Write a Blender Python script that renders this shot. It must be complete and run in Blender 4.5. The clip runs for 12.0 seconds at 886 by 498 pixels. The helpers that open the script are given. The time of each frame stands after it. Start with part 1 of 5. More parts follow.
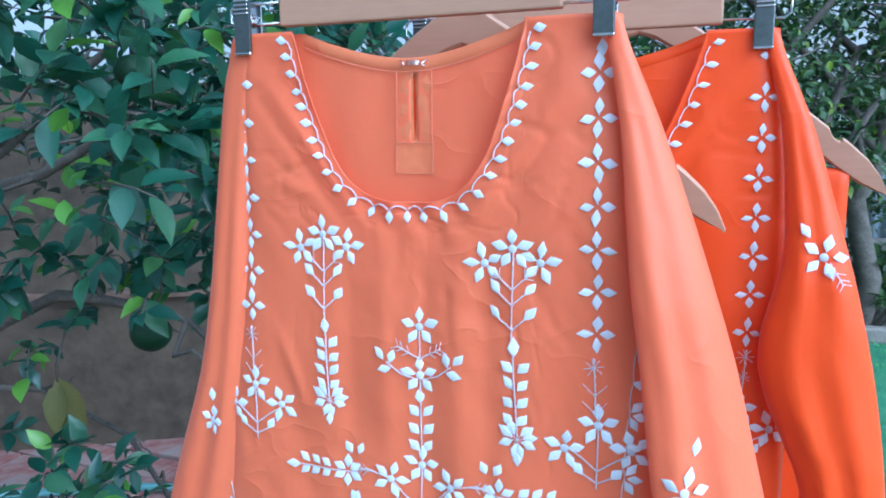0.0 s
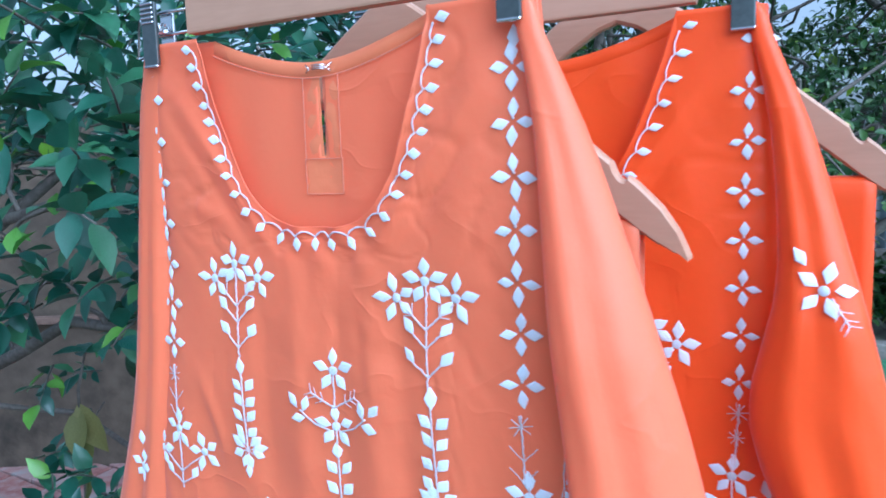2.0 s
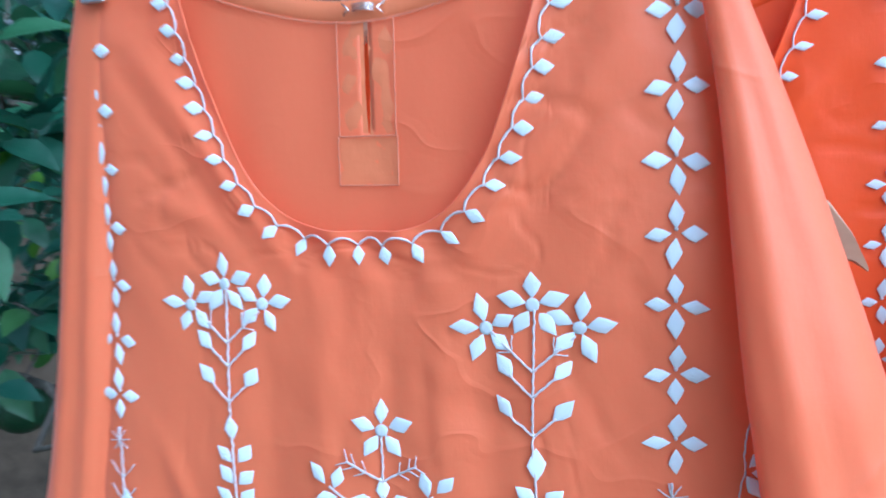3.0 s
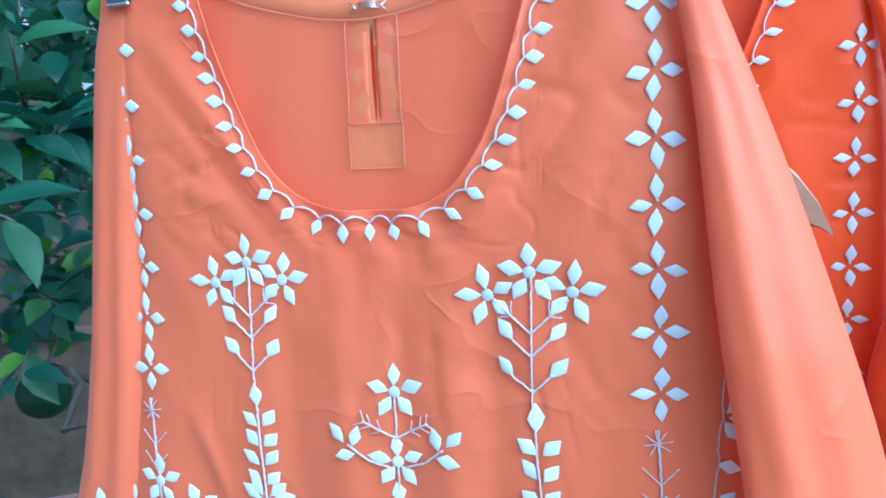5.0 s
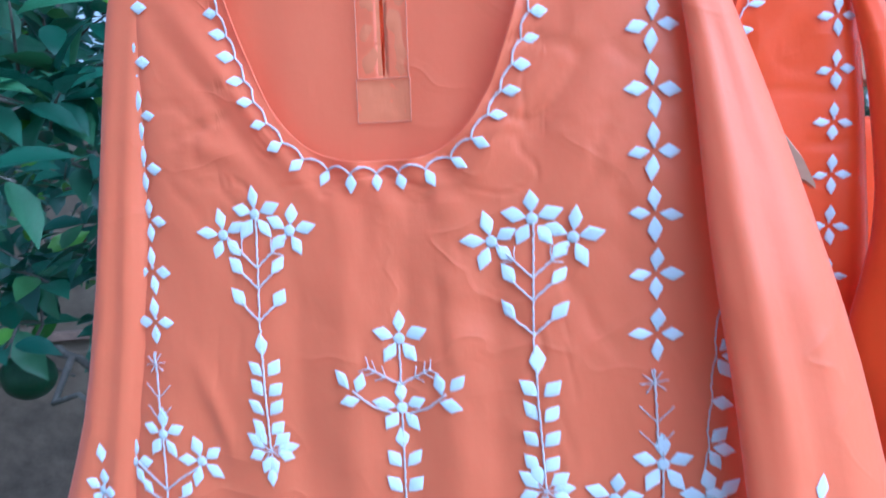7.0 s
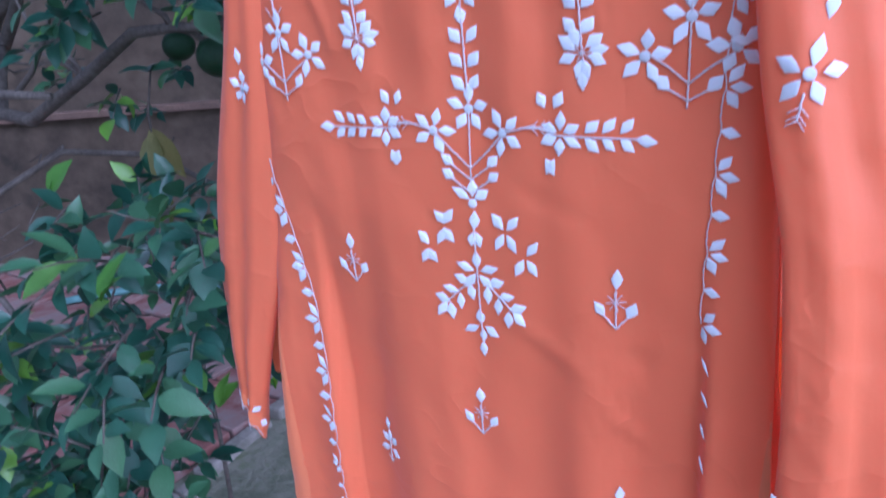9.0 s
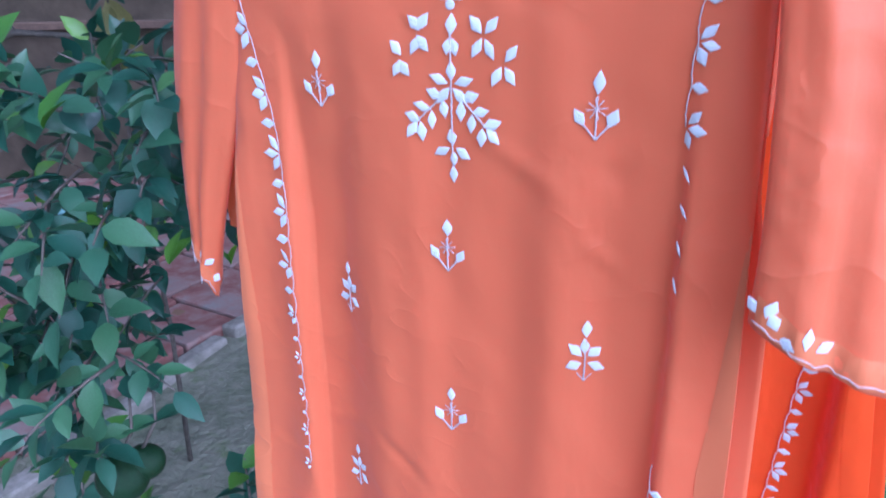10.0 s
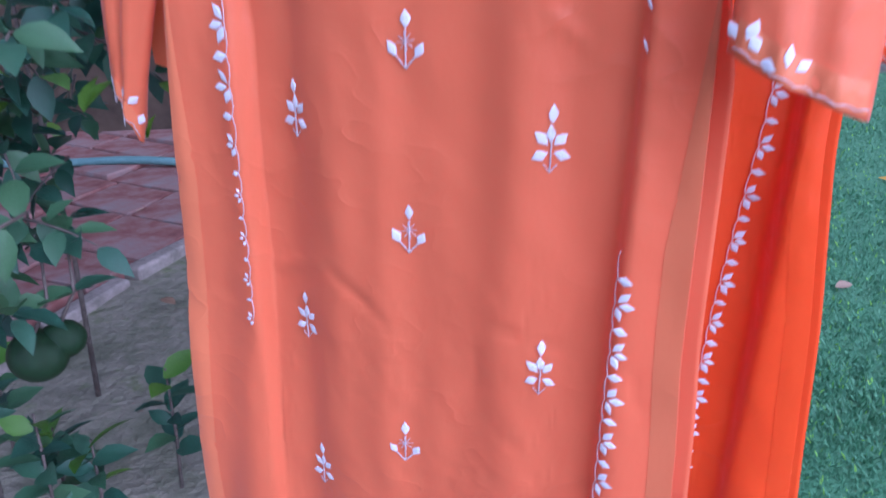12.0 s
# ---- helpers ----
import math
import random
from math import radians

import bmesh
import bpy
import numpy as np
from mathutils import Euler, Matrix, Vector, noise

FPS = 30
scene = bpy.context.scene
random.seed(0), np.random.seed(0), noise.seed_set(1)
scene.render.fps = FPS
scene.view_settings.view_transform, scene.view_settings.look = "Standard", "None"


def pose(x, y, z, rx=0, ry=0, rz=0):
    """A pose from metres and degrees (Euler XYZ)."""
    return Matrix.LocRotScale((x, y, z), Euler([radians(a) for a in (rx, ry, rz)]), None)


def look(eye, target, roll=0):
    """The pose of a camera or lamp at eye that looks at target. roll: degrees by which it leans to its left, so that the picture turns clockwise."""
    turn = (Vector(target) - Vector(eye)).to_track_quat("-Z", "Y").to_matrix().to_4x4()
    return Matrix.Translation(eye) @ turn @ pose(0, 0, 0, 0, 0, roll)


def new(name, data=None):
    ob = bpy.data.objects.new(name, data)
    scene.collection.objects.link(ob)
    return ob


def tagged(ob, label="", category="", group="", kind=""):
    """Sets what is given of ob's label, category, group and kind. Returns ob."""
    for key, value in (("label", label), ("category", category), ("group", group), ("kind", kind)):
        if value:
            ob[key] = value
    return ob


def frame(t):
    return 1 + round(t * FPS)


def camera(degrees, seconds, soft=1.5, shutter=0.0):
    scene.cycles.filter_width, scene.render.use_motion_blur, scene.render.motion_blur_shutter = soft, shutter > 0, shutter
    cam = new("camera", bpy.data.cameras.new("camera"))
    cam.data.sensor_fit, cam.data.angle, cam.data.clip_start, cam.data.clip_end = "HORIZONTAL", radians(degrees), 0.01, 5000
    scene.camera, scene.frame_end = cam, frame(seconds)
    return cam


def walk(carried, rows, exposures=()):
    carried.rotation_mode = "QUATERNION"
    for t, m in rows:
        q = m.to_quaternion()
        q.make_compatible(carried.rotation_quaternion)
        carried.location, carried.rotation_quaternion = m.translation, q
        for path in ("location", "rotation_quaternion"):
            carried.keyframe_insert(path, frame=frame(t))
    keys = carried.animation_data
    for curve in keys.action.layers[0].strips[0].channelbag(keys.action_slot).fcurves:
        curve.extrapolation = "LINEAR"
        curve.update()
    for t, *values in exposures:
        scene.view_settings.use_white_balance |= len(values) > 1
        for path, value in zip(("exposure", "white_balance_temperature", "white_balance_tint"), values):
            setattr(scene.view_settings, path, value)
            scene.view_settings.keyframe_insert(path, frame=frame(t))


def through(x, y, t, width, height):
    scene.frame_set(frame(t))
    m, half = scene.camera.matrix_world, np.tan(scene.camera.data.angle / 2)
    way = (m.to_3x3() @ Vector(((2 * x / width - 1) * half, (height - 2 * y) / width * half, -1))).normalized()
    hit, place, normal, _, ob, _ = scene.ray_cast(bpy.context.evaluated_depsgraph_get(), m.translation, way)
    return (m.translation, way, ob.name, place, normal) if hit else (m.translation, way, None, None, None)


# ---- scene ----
cam = camera(62.3, 12.0, soft=1.7, shutter=0.45)
PATH = [
    (0, (0.284, -0.655, 1.492), (-0.427, 1.190, 1.191), -0.3),
    (0.5, (0.332, -0.604, 1.501), (-0.476, 1.205, 1.231), -0.6),
    (1, (0.374, -0.539, 1.498), (-0.508, 1.238, 1.242), -1.0),
    (1.5, (0.411, -0.498, 1.490), (-0.541, 1.243, 1.237), -1.4),
    (2, (0.395, -0.486, 1.485), (-0.588, 1.238, 1.236), -1.9),
    (2.5, (0.298, -0.452, 1.482), (-0.576, 1.331, 1.244), -1.6),
    (3, (0.178, -0.407, 1.472), (-0.425, 1.485, 1.229), -1.1),
    (3.5, (0.130, -0.369, 1.449), (-0.191, 1.586, 1.172), -0.0),
    (3.7, (0.122, -0.374, 1.445), (-0.199, 1.578, 1.152), 0.1),
    (5.3, (0.193, -0.456, 1.469), (-0.434, 1.427, 1.222), -2.8),
    (5.5, (0.177, -0.449, 1.463), (-0.414, 1.457, 1.317), -3.5),
    (6, (0.132, -0.463, 1.461), (-0.372, 1.463, 1.269), -2.9),
    (6.5, (0.129, -0.468, 1.451), (-0.326, 1.469, 1.252), -1.9),
    (6.7, (0.137, -0.472, 1.445), (-0.314, 1.466, 1.242), -1.6),
    (8.3, (0.362, -0.518, 1.302), (-0.726, 1.086, 0.809), -7.6),
    (8.5, (0.368, -0.521, 1.301), (-0.711, 1.059, 0.720), -7.4),
    (9, (0.317, -0.523, 1.266), (-0.717, 1.038, 0.563), -4.8),
    (9.5, (0.338, -0.528, 1.190), (-0.684, 1.021, 0.443), -1.5),
    (10, (0.315, -0.539, 1.132), (-0.623, 1.040, 0.338), -1.0),
    (10.5, (0.298, -0.579, 1.100), (-0.526, 1.061, 0.305), -0.2),
    (11, (0.342, -0.596, 1.086), (-0.426, 1.058, 0.265), 0.9),
    (11.5, (0.324, -0.618, 1.058), (-0.411, 1.049, 0.232), 1.1),
    (12, (0.281, -0.605, 0.965), (-0.398, 1.084, 0.138), 0.6),
]
LOOKS = [(0, 0.25, 4400, 2), (2.2, 0.3, 4400, 6), (2.6, 0.2, 4300, 7), (3.0, 0.16, 4450, 0), (3.5, 0.06, 4950, -5), (5.5, 0.35, 4050, -4), (6.7, 0.18, 4100, 4), (8.4, 0.18, 4350, 12), (9.0, -0.15, 4550, 27), (9.5, 0.1, 4550, 23), (10.5, 0.05, 4450, 23), (11.0, -0.04, 4500, 28), (11.5, -0.08, 4550, 30), (12.0, -0.1, 4800, 38)]
walk(cam, [(t, look(eye, target, roll)) for t, eye, target, roll in PATH], LOOKS)

# ---- light ----
world = bpy.data.worlds.new("world")
scene.world = world
world.use_nodes = True
wn = world.node_tree
sky = wn.nodes.new("ShaderNodeTexSky")
sky.sky_type = "NISHITA"
sky.sun_disc = False
sky.dust_density, sky.ozone_density = 4.0, 0.6
sky.sun_elevation, sky.sun_rotation = radians(37), radians(117)
veil = wn.nodes.new("ShaderNodeHueSaturation")
veil.inputs["Saturation"].default_value = 0.28
wn.links.new(sky.outputs[0], veil.inputs["Color"])
wn.links.new(veil.outputs[0], wn.nodes["Background"].inputs[0])
wn.nodes["Background"].inputs[1].default_value = 0.15
sun = new("sun", bpy.data.lights.new("sun", "SUN"))
sun.data.energy, sun.data.angle, sun.data.color = 3.1, radians(85), (1.0, 0.97, 0.94)
sun.matrix_world = look((3.3, -1.7, 2.8), (0, 0, 0))


# ---- materials ----
def material(name):
    m = bpy.data.materials.new(name)
    m.use_nodes = True
    t = m.node_tree
    return m, t, t.nodes["Principled BSDF"]


def node(t, kind, **kw):
    n = t.nodes.new(kind)
    for k, v in kw.items():
        n.inputs[k.replace("_", " ")].default_value = v
    return n


def ramp(t, fac, stops):
    r = t.nodes.new("ShaderNodeValToRGB")
    while len(r.color_ramp.elements) < len(stops):
        r.color_ramp.elements.new(0.5)
    for e, (p, c) in zip(r.color_ramp.elements, stops):
        e.position, e.color = p, (*c, 1)
    t.links.new(fac, r.inputs[0])
    return r.outputs[0]


def coords(t, kind="Object", scale=(1, 1, 1)):
    c = t.nodes.new("ShaderNodeTexCoord")
    mp = t.nodes.new("ShaderNodeMapping")
    mp.inputs["Scale"].default_value = scale
    t.links.new(c.outputs[kind], mp.inputs[0])
    return mp.outputs[0]


def noise_tex(t, vec, scale, detail=4, rough=0.55):
    n = node(t, "ShaderNodeTexNoise", Scale=scale, Detail=detail, Roughness=rough)
    t.links.new(vec, n.inputs["Vector"])
    return n.outputs[0]


def bump(t, bsdf, height, strength, dist, prev=None):
    b = node(t, "ShaderNodeBump", Strength=strength, Distance=dist)
    t.links.new(height, b.inputs["Height"])
    if prev:
        t.links.new(prev, b.inputs["Normal"])
    t.links.new(b.outputs[0], bsdf.inputs["Normal"])
    return b.outputs[0]


def varied(name, colors, scale=8, rough=0.7, bump_scale=60, bump_dist=0.003, strength=0.5, metal=0.0, fine=None, stretch=(1, 1, 1), spec=0.5):
    """A solid with colour at two scales and relief."""
    m, t, b = material(name)
    v = coords(t, "Object", stretch)
    a, f = noise_tex(t, v, scale, 6), noise_tex(t, v, fine or scale * 7, 5)
    mix = t.nodes.new("ShaderNodeMath")
    mix.operation = "MULTIPLY_ADD"
    mix.inputs[1].default_value = 0.45
    t.links.new(f, mix.inputs[0])
    s = t.nodes.new("ShaderNodeMath")
    s.operation = "MULTIPLY"
    s.inputs[1].default_value = 0.6
    t.links.new(a, s.inputs[0])
    t.links.new(s.outputs[0], mix.inputs[2])
    n = len(colors)
    t.links.new(ramp(t, mix.outputs[0], [(0.33 + 0.36 * i / max(1, n - 1), c) for i, c in enumerate(colors)]), b.inputs["Base Color"])
    b.inputs["Roughness"].default_value = rough
    b.inputs["Metallic"].default_value = metal
    b.inputs["Specular IOR Level"].default_value = spec
    bump(t, b, noise_tex(t, v, bump_scale, 5), strength, bump_dist)
    return m


def cloth(name, c1, c2, through=0.22, inner=(0.9, 0.2, 0.1)):
    """Thin woven cotton: cross threads, slubs, faint creases, light through it."""
    m, t, b = material(name)
    v = coords(t)
    big = noise_tex(t, v, 7, 3)
    slub = noise_tex(t, coords(t, "Object", (900, 900, 60)), 1.0, 3)
    slub2 = noise_tex(t, coords(t, "Object", (60, 60, 900)), 1.0, 3)
    add = t.nodes.new("ShaderNodeMath")
    add.operation = "ADD"
    t.links.new(slub, add.inputs[0])
    t.links.new(slub2, add.inputs[1])
    half = t.nodes.new("ShaderNodeMath")
    half.operation = "MULTIPLY_ADD"
    half.inputs[1].default_value = 0.2
    t.links.new(add.outputs[0], half.inputs[0])
    hb = t.nodes.new("ShaderNodeMath")
    hb.operation = "MULTIPLY"
    hb.inputs[1].default_value = 0.4
    t.links.new(big, hb.inputs[0])
    t.links.new(hb.outputs[0], half.inputs[2])
    col = ramp(t, half.outputs[0], [(0.3, c1), (0.7, c2)])
    t.links.new(col, b.inputs["Base Color"])
    b.inputs["Roughness"].default_value = 0.4
    b.inputs["Specular IOR Level"].default_value = 0.5
    b.inputs["Sheen Weight"].default_value = 0.5
    b.inputs["Sheen Roughness"].default_value = 0.4
    b.inputs["Sheen Tint"].default_value = (1.0, 0.72, 0.68, 1)
    first = bump(t, b, noise_tex(t, coords(t, "Object", (1, 1, 0.6)), 55, 4, 0.55), 0.36, 0.002)
    # sharp small creases, in patches
    away = t.nodes.new("ShaderNodeMath")
    away.operation = "SUBTRACT"
    away.inputs[1].default_value = 0.5
    t.links.new(noise_tex(t, coords(t, "Object", (1.0, 1.0, 1.5)), 11, 2, 0.4), away.inputs[0])
    size = t.nodes.new("ShaderNodeMath")
    size.operation = "ABSOLUTE"
    t.links.new(away.outputs[0], size.inputs[0])
    ridge = ramp(t, size.outputs[0], [(0.0, (1, 1, 1)), (0.02, (0.5, 0.5, 0.5)), (0.075, (0, 0, 0))])
    patch = ramp(t, noise_tex(t, v, 6.5, 2), [(0.45, (0, 0, 0)), (0.62, (1, 1, 1))])
    both = t.nodes.new("ShaderNodeMath")
    both.operation = "MULTIPLY"
    t.links.new(ridge, both.inputs[0])
    t.links.new(patch, both.inputs[1])
    first = bump(t, b, both.outputs[0], 0.5, 0.0018, first)
    bump(t, b, add.outputs[0], 0.12, 0.0004, first)
    tr = t.nodes.new("ShaderNodeBsdfTranslucent")
    tr.inputs[0].default_value = (*inner, 1)
    mx = t.nodes.new("ShaderNodeMixShader")
    mx.inputs[0].default_value = through
    t.links.new(b.outputs[0], mx.inputs[1])
    t.links.new(tr.outputs[0], mx.inputs[2])
    t.links.new(mx.outputs[0], t.nodes["Material Output"].inputs[0])
    return m


def leafy(name, dark, mid, light, rough=0.29, through=0.22, per="ShaderNodeObjectInfo"):
    m, t, b = material(name)
    info = t.nodes.new(per)
    rnd = info.outputs["Random"] if per == "ShaderNodeObjectInfo" else info.outputs["Random Per Island"]
    v = coords(t)
    col = ramp(t, rnd, [(0.0, dark), (0.45, mid), (0.93, light), (0.97, (light[0] * 2.2, light[1] * 1.9, light[2] * 0.5))])
    mul = t.nodes.new("ShaderNodeMixRGB")
    mul.blend_type = "MULTIPLY"
    mul.inputs[0].default_value = 0.6
    t.links.new(col, mul.inputs[1])
    t.links.new(ramp(t, noise_tex(t, v, 30, 4), [(0.3, (0.6, 0.62, 0.55)), (0.7, (1.0, 1.0, 1.0))]), mul.inputs[2])
    t.links.new(mul.outputs[0], b.inputs["Base Color"])
    b.inputs["Roughness"].default_value = rough
    bump(t, b, noise_tex(t, v, 90, 4), 0.35, 0.002)
    tr = t.nodes.new("ShaderNodeBsdfTranslucent")
    t.links.new(mul.outputs[0], tr.inputs[0])
    mx = t.nodes.new("ShaderNodeMixShader")
    mx.inputs[0].default_value = through
    t.links.new(b.outputs[0], mx.inputs[1])
    t.links.new(tr.outputs[0], mx.inputs[2])
    t.links.new(mx.outputs[0], t.nodes["Material Output"].inputs[0])
    return m


PEACH = cloth("peach_cotton", (0.89, 0.275, 0.116), (0.93, 0.30, 0.132), 0.46, (0.98, 0.175, 0.05))
PEACH_HEM = cloth("peach_cotton_double", (0.78, 0.235, 0.093), (0.82, 0.26, 0.108), 0.22, (0.97, 0.19, 0.055))
ORANGE = cloth("orange_cotton", (0.95, 0.112, 0.005), (0.97, 0.13, 0.007), 0.36, (0.98, 0.07, 0.003))


def thread(name, c, rough=0.45):
    m, t, b = material(name)
    w = t.nodes.new("ShaderNodeTexWave")
    w.bands_direction = "Y"
    w.inputs["Scale"].default_value = 7.0
    w.inputs["Distortion"].default_value = 1.2
    t.links.new(coords(t), w.inputs["Vector"])
    info = t.nodes.new("ShaderNodeObjectInfo")
    hi = tuple(min(1, k * 1.06) for k in c)
    t.links.new(ramp(t, info.outputs["Random"], [(0, tuple(k * 0.9 for k in c)), (1, hi)]), b.inputs["Base Color"])
    b.inputs["Roughness"].default_value = rough
    b.inputs["Sheen Weight"].default_value = 0.3
    bump(t, b, w.outputs[1], 0.3, 0.03)
    return m


SATIN = thread("white_satin_stitch", (0.76, 0.80, 0.87))
CORD = thread("lilac_grey_thread", (0.60, 0.53, 0.55), 0.6)
STITCH = thread("dark_peach_stitching", (0.62, 0.19, 0.10), 0.7)
KNOT = thread("grey_satin_knot", (0.62, 0.65, 0.70), 0.5)
PINKISH = thread("pale_pink_thread", (0.83, 0.66, 0.68), 0.6)
WOOD = varied("beech_wood", [(0.40, 0.222, 0.135), (0.45, 0.258, 0.16), (0.49, 0.285, 0.18)], 4, 0.42, 40, 0.0004, 0.2, stretch=(1, 5, 8), fine=22)
CHROME = varied("chromed_steel", [(0.55, 0.56, 0.57), (0.7, 0.71, 0.72)], 20, 0.2, 120, 0.0004, 0.2, metal=1.0)
# chromed clip jaw, with the dark reflection of foliage put into its colour
CHROME_DARK_REFLECTION = varied("chrome_clip_dark_reflection", [(0.10, 0.115, 0.11), (0.16, 0.175, 0.17)], 30, 0.32, 150, 0.0004, 0.2, metal=0.85)
BARK = varied("citrus_bark", [(0.045, 0.038, 0.03), (0.10, 0.085, 0.07), (0.16, 0.14, 0.115)], 14, 0.85, 60, 0.006, 0.8)
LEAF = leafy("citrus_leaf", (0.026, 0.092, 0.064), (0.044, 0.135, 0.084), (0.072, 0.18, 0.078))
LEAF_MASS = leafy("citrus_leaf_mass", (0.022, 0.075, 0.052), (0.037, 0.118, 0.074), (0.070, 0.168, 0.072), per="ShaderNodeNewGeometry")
FAR_LEAF = leafy("garden_tree_leaf", (0.025, 0.06, 0.018), (0.05, 0.11, 0.03), (0.10, 0.17, 0.045), per="ShaderNodeNewGeometry")
YOUNG = leafy("young_lime_leaf", (0.065, 0.185, 0.02), (0.09, 0.23, 0.028), (0.12, 0.26, 0.028))
WITHERED = leafy("withered_yellow_leaf", (0.13, 0.13, 0.03), (0.18, 0.17, 0.04), (0.2, 0.18, 0.05), 0.6)
DRY = leafy("dry_brown_leaf", (0.22, 0.13, 0.08), (0.34, 0.22, 0.14), (0.42, 0.3, 0.22), 0.7)
GRASS = leafy("lawn_blade", (0.085, 0.27, 0.15), (0.115, 0.34, 0.185), (0.15, 0.39, 0.205), 0.6, per="ShaderNodeNewGeometry")
FRUIT = varied("green_orange_peel", [(0.006, 0.024, 0.009), (0.009, 0.034, 0.012), (0.014, 0.048, 0.015)], 9, 0.45, 420, 0.0012, 0.5, spec=0.28)
SOIL = varied("mossy_soil", [(0.085, 0.095, 0.06), (0.15, 0.16, 0.105), (0.22, 0.215, 0.16), (0.14, 0.17, 0.085)], 3.5, 0.95, 30, 0.02, 0.9)
TURF = varied("turf_under_grass", [(0.05, 0.18, 0.09), (0.08, 0.25, 0.12), (0.10, 0.26, 0.13)], 5, 0.95, 60, 0.02, 0.8)
PLASTER = varied("stained_tan_plaster", [(0.05, 0.042, 0.032), (0.11, 0.085, 0.06), (0.17, 0.128, 0.088), (0.205, 0.162, 0.115)], 1.1, 0.9, 26, 0.006, 0.6, fine=11)
REDSTONE = varied("red_sandstone", [(0.13, 0.052, 0.044), (0.21, 0.085, 0.07), (0.255, 0.16, 0.14), (0.24, 0.205, 0.19)], 3.5, 0.85, 35, 0.005, 0.6)
MORTAR = varied("pale_stone_edging", [(0.12, 0.12, 0.09), (0.23, 0.21, 0.18), (0.33, 0.30, 0.265)], 9, 0.9, 50, 0.004, 0.6)
HOSE = varied("faded_teal_hose", [(0.09, 0.20, 0.20), (0.14, 0.28, 0.27)], 12, 0.5, 80, 0.001, 0.3)
WHITEWASH = varied("pale_grey_render", [(0.60, 0.61, 0.63), (0.74, 0.75, 0.77)], 1.5, 0.9, 20, 0.006, 0.5)
SHEET = varied("blue_grey_corrugated_sheet", [(0.34, 0.42, 0.50), (0.46, 0.54, 0.61)], 2.5, 0.5, 40, 0.002, 0.4)
RUST = varied("rusty_brown_bar", [(0.07, 0.045, 0.032), (0.16, 0.10, 0.07)], 12, 0.8, 60, 0.002, 0.5)
STEEL = varied("painted_steel_pipe", [(0.2, 0.2, 0.2), (0.28, 0.28, 0.28)], 8, 0.4, 60, 0.001, 0.3, metal=0.6)


# ---- mesh helpers ----
def mesh_of(name, verts, faces, smooth=True):
    me = bpy.data.meshes.new(name)
    me.from_pydata([tuple(v) for v in verts], [], faces)
    if smooth:
        me.polygons.foreach_set("use_smooth", [True] * len(me.polygons))
    me.update()
    return me


def part(name, me, mat, parent, label="", kind=""):
    """Links a mesh or bmesh as one object under a thing or part."""
    if isinstance(me, bmesh.types.BMesh):
        data = bpy.data.meshes.new(name)
        me.to_mesh(data)
        me.free()
        me = data
    if mat and not me.materials:
        me.materials.append(mat)
    ob = new(name, me)
    ob.parent = parent
    return tagged(ob, label, kind=kind)


def thing(name, at, label, category, group="", kind=""):
    ob = new(name)
    ob.location = at
    ob.empty_display_size = 0.05
    return tagged(ob, label, category, group, kind)


def tube_data(points, radius, sides=6, verts=None, faces=None, caps=True):
    """Adds a round tube along the points; radius may be a number or one for each point."""
    verts = [] if verts is None else verts
    faces = [] if faces is None else faces
    pts = [Vector(p) for p in points]
    rad = radius if isinstance(radius, (list, tuple)) else [radius] * len(pts)
    first = len(verts)
    up = None
    for i, p in enumerate(pts):
        d = (pts[min(i + 1, len(pts) - 1)] - pts[max(i - 1, 0)]).normalized()
        if up is None:
            up = Vector((0, 0, 1)) if abs(d.z) < 0.9 else Vector((1, 0, 0))
        a = d.cross(up).normalized()
        up = a.cross(d).normalized()
        for k in range(sides):
            w = 2 * math.pi * k / sides
            verts.append(p + (a * math.cos(w) + up * math.sin(w)) * rad[i])
    for i in range(len(pts) - 1):
        for k in range(sides):
            q = first + i * sides
            faces.append((q + k, q + (k + 1) % sides, q + sides + (k + 1) % sides, q + sides + k))
    if caps:
        faces.append(tuple(first + k for k in range(sides))[::-1])
        faces.append(tuple(first + (len(pts) - 1) * sides + k for k in range(sides)))
    return verts, faces


def tube(points, radius, sides=8):
    return mesh_of("tube", *tube_data(points, radius, sides))


def box_bm(sx, sy, sz, bevel=0.002, seg=2, at=(0, 0, 0)):
    bm = bmesh.new()
    bmesh.ops.create_cube(bm, size=1)
    bmesh.ops.scale(bm, vec=(sx, sy, sz), verts=bm.verts)
    if bevel:
        bmesh.ops.bevel(bm, geom=bm.edges[:], offset=bevel, segments=seg, affect="EDGES", profile=0.6)
    bmesh.ops.translate(bm, vec=at, verts=bm.verts)
    return bm


def lerp(table, z):
    """Value of a table of (z, value), z falling or rising."""
    rows = sorted(table)
    return float(np.interp(z, [r[0] for r in rows], [r[1] for r in rows]))


def smooth_lerp(table, z):
    return (lerp(table, z) * 2 + lerp(table, z + 0.03) + lerp(table, z - 0.03)) / 4


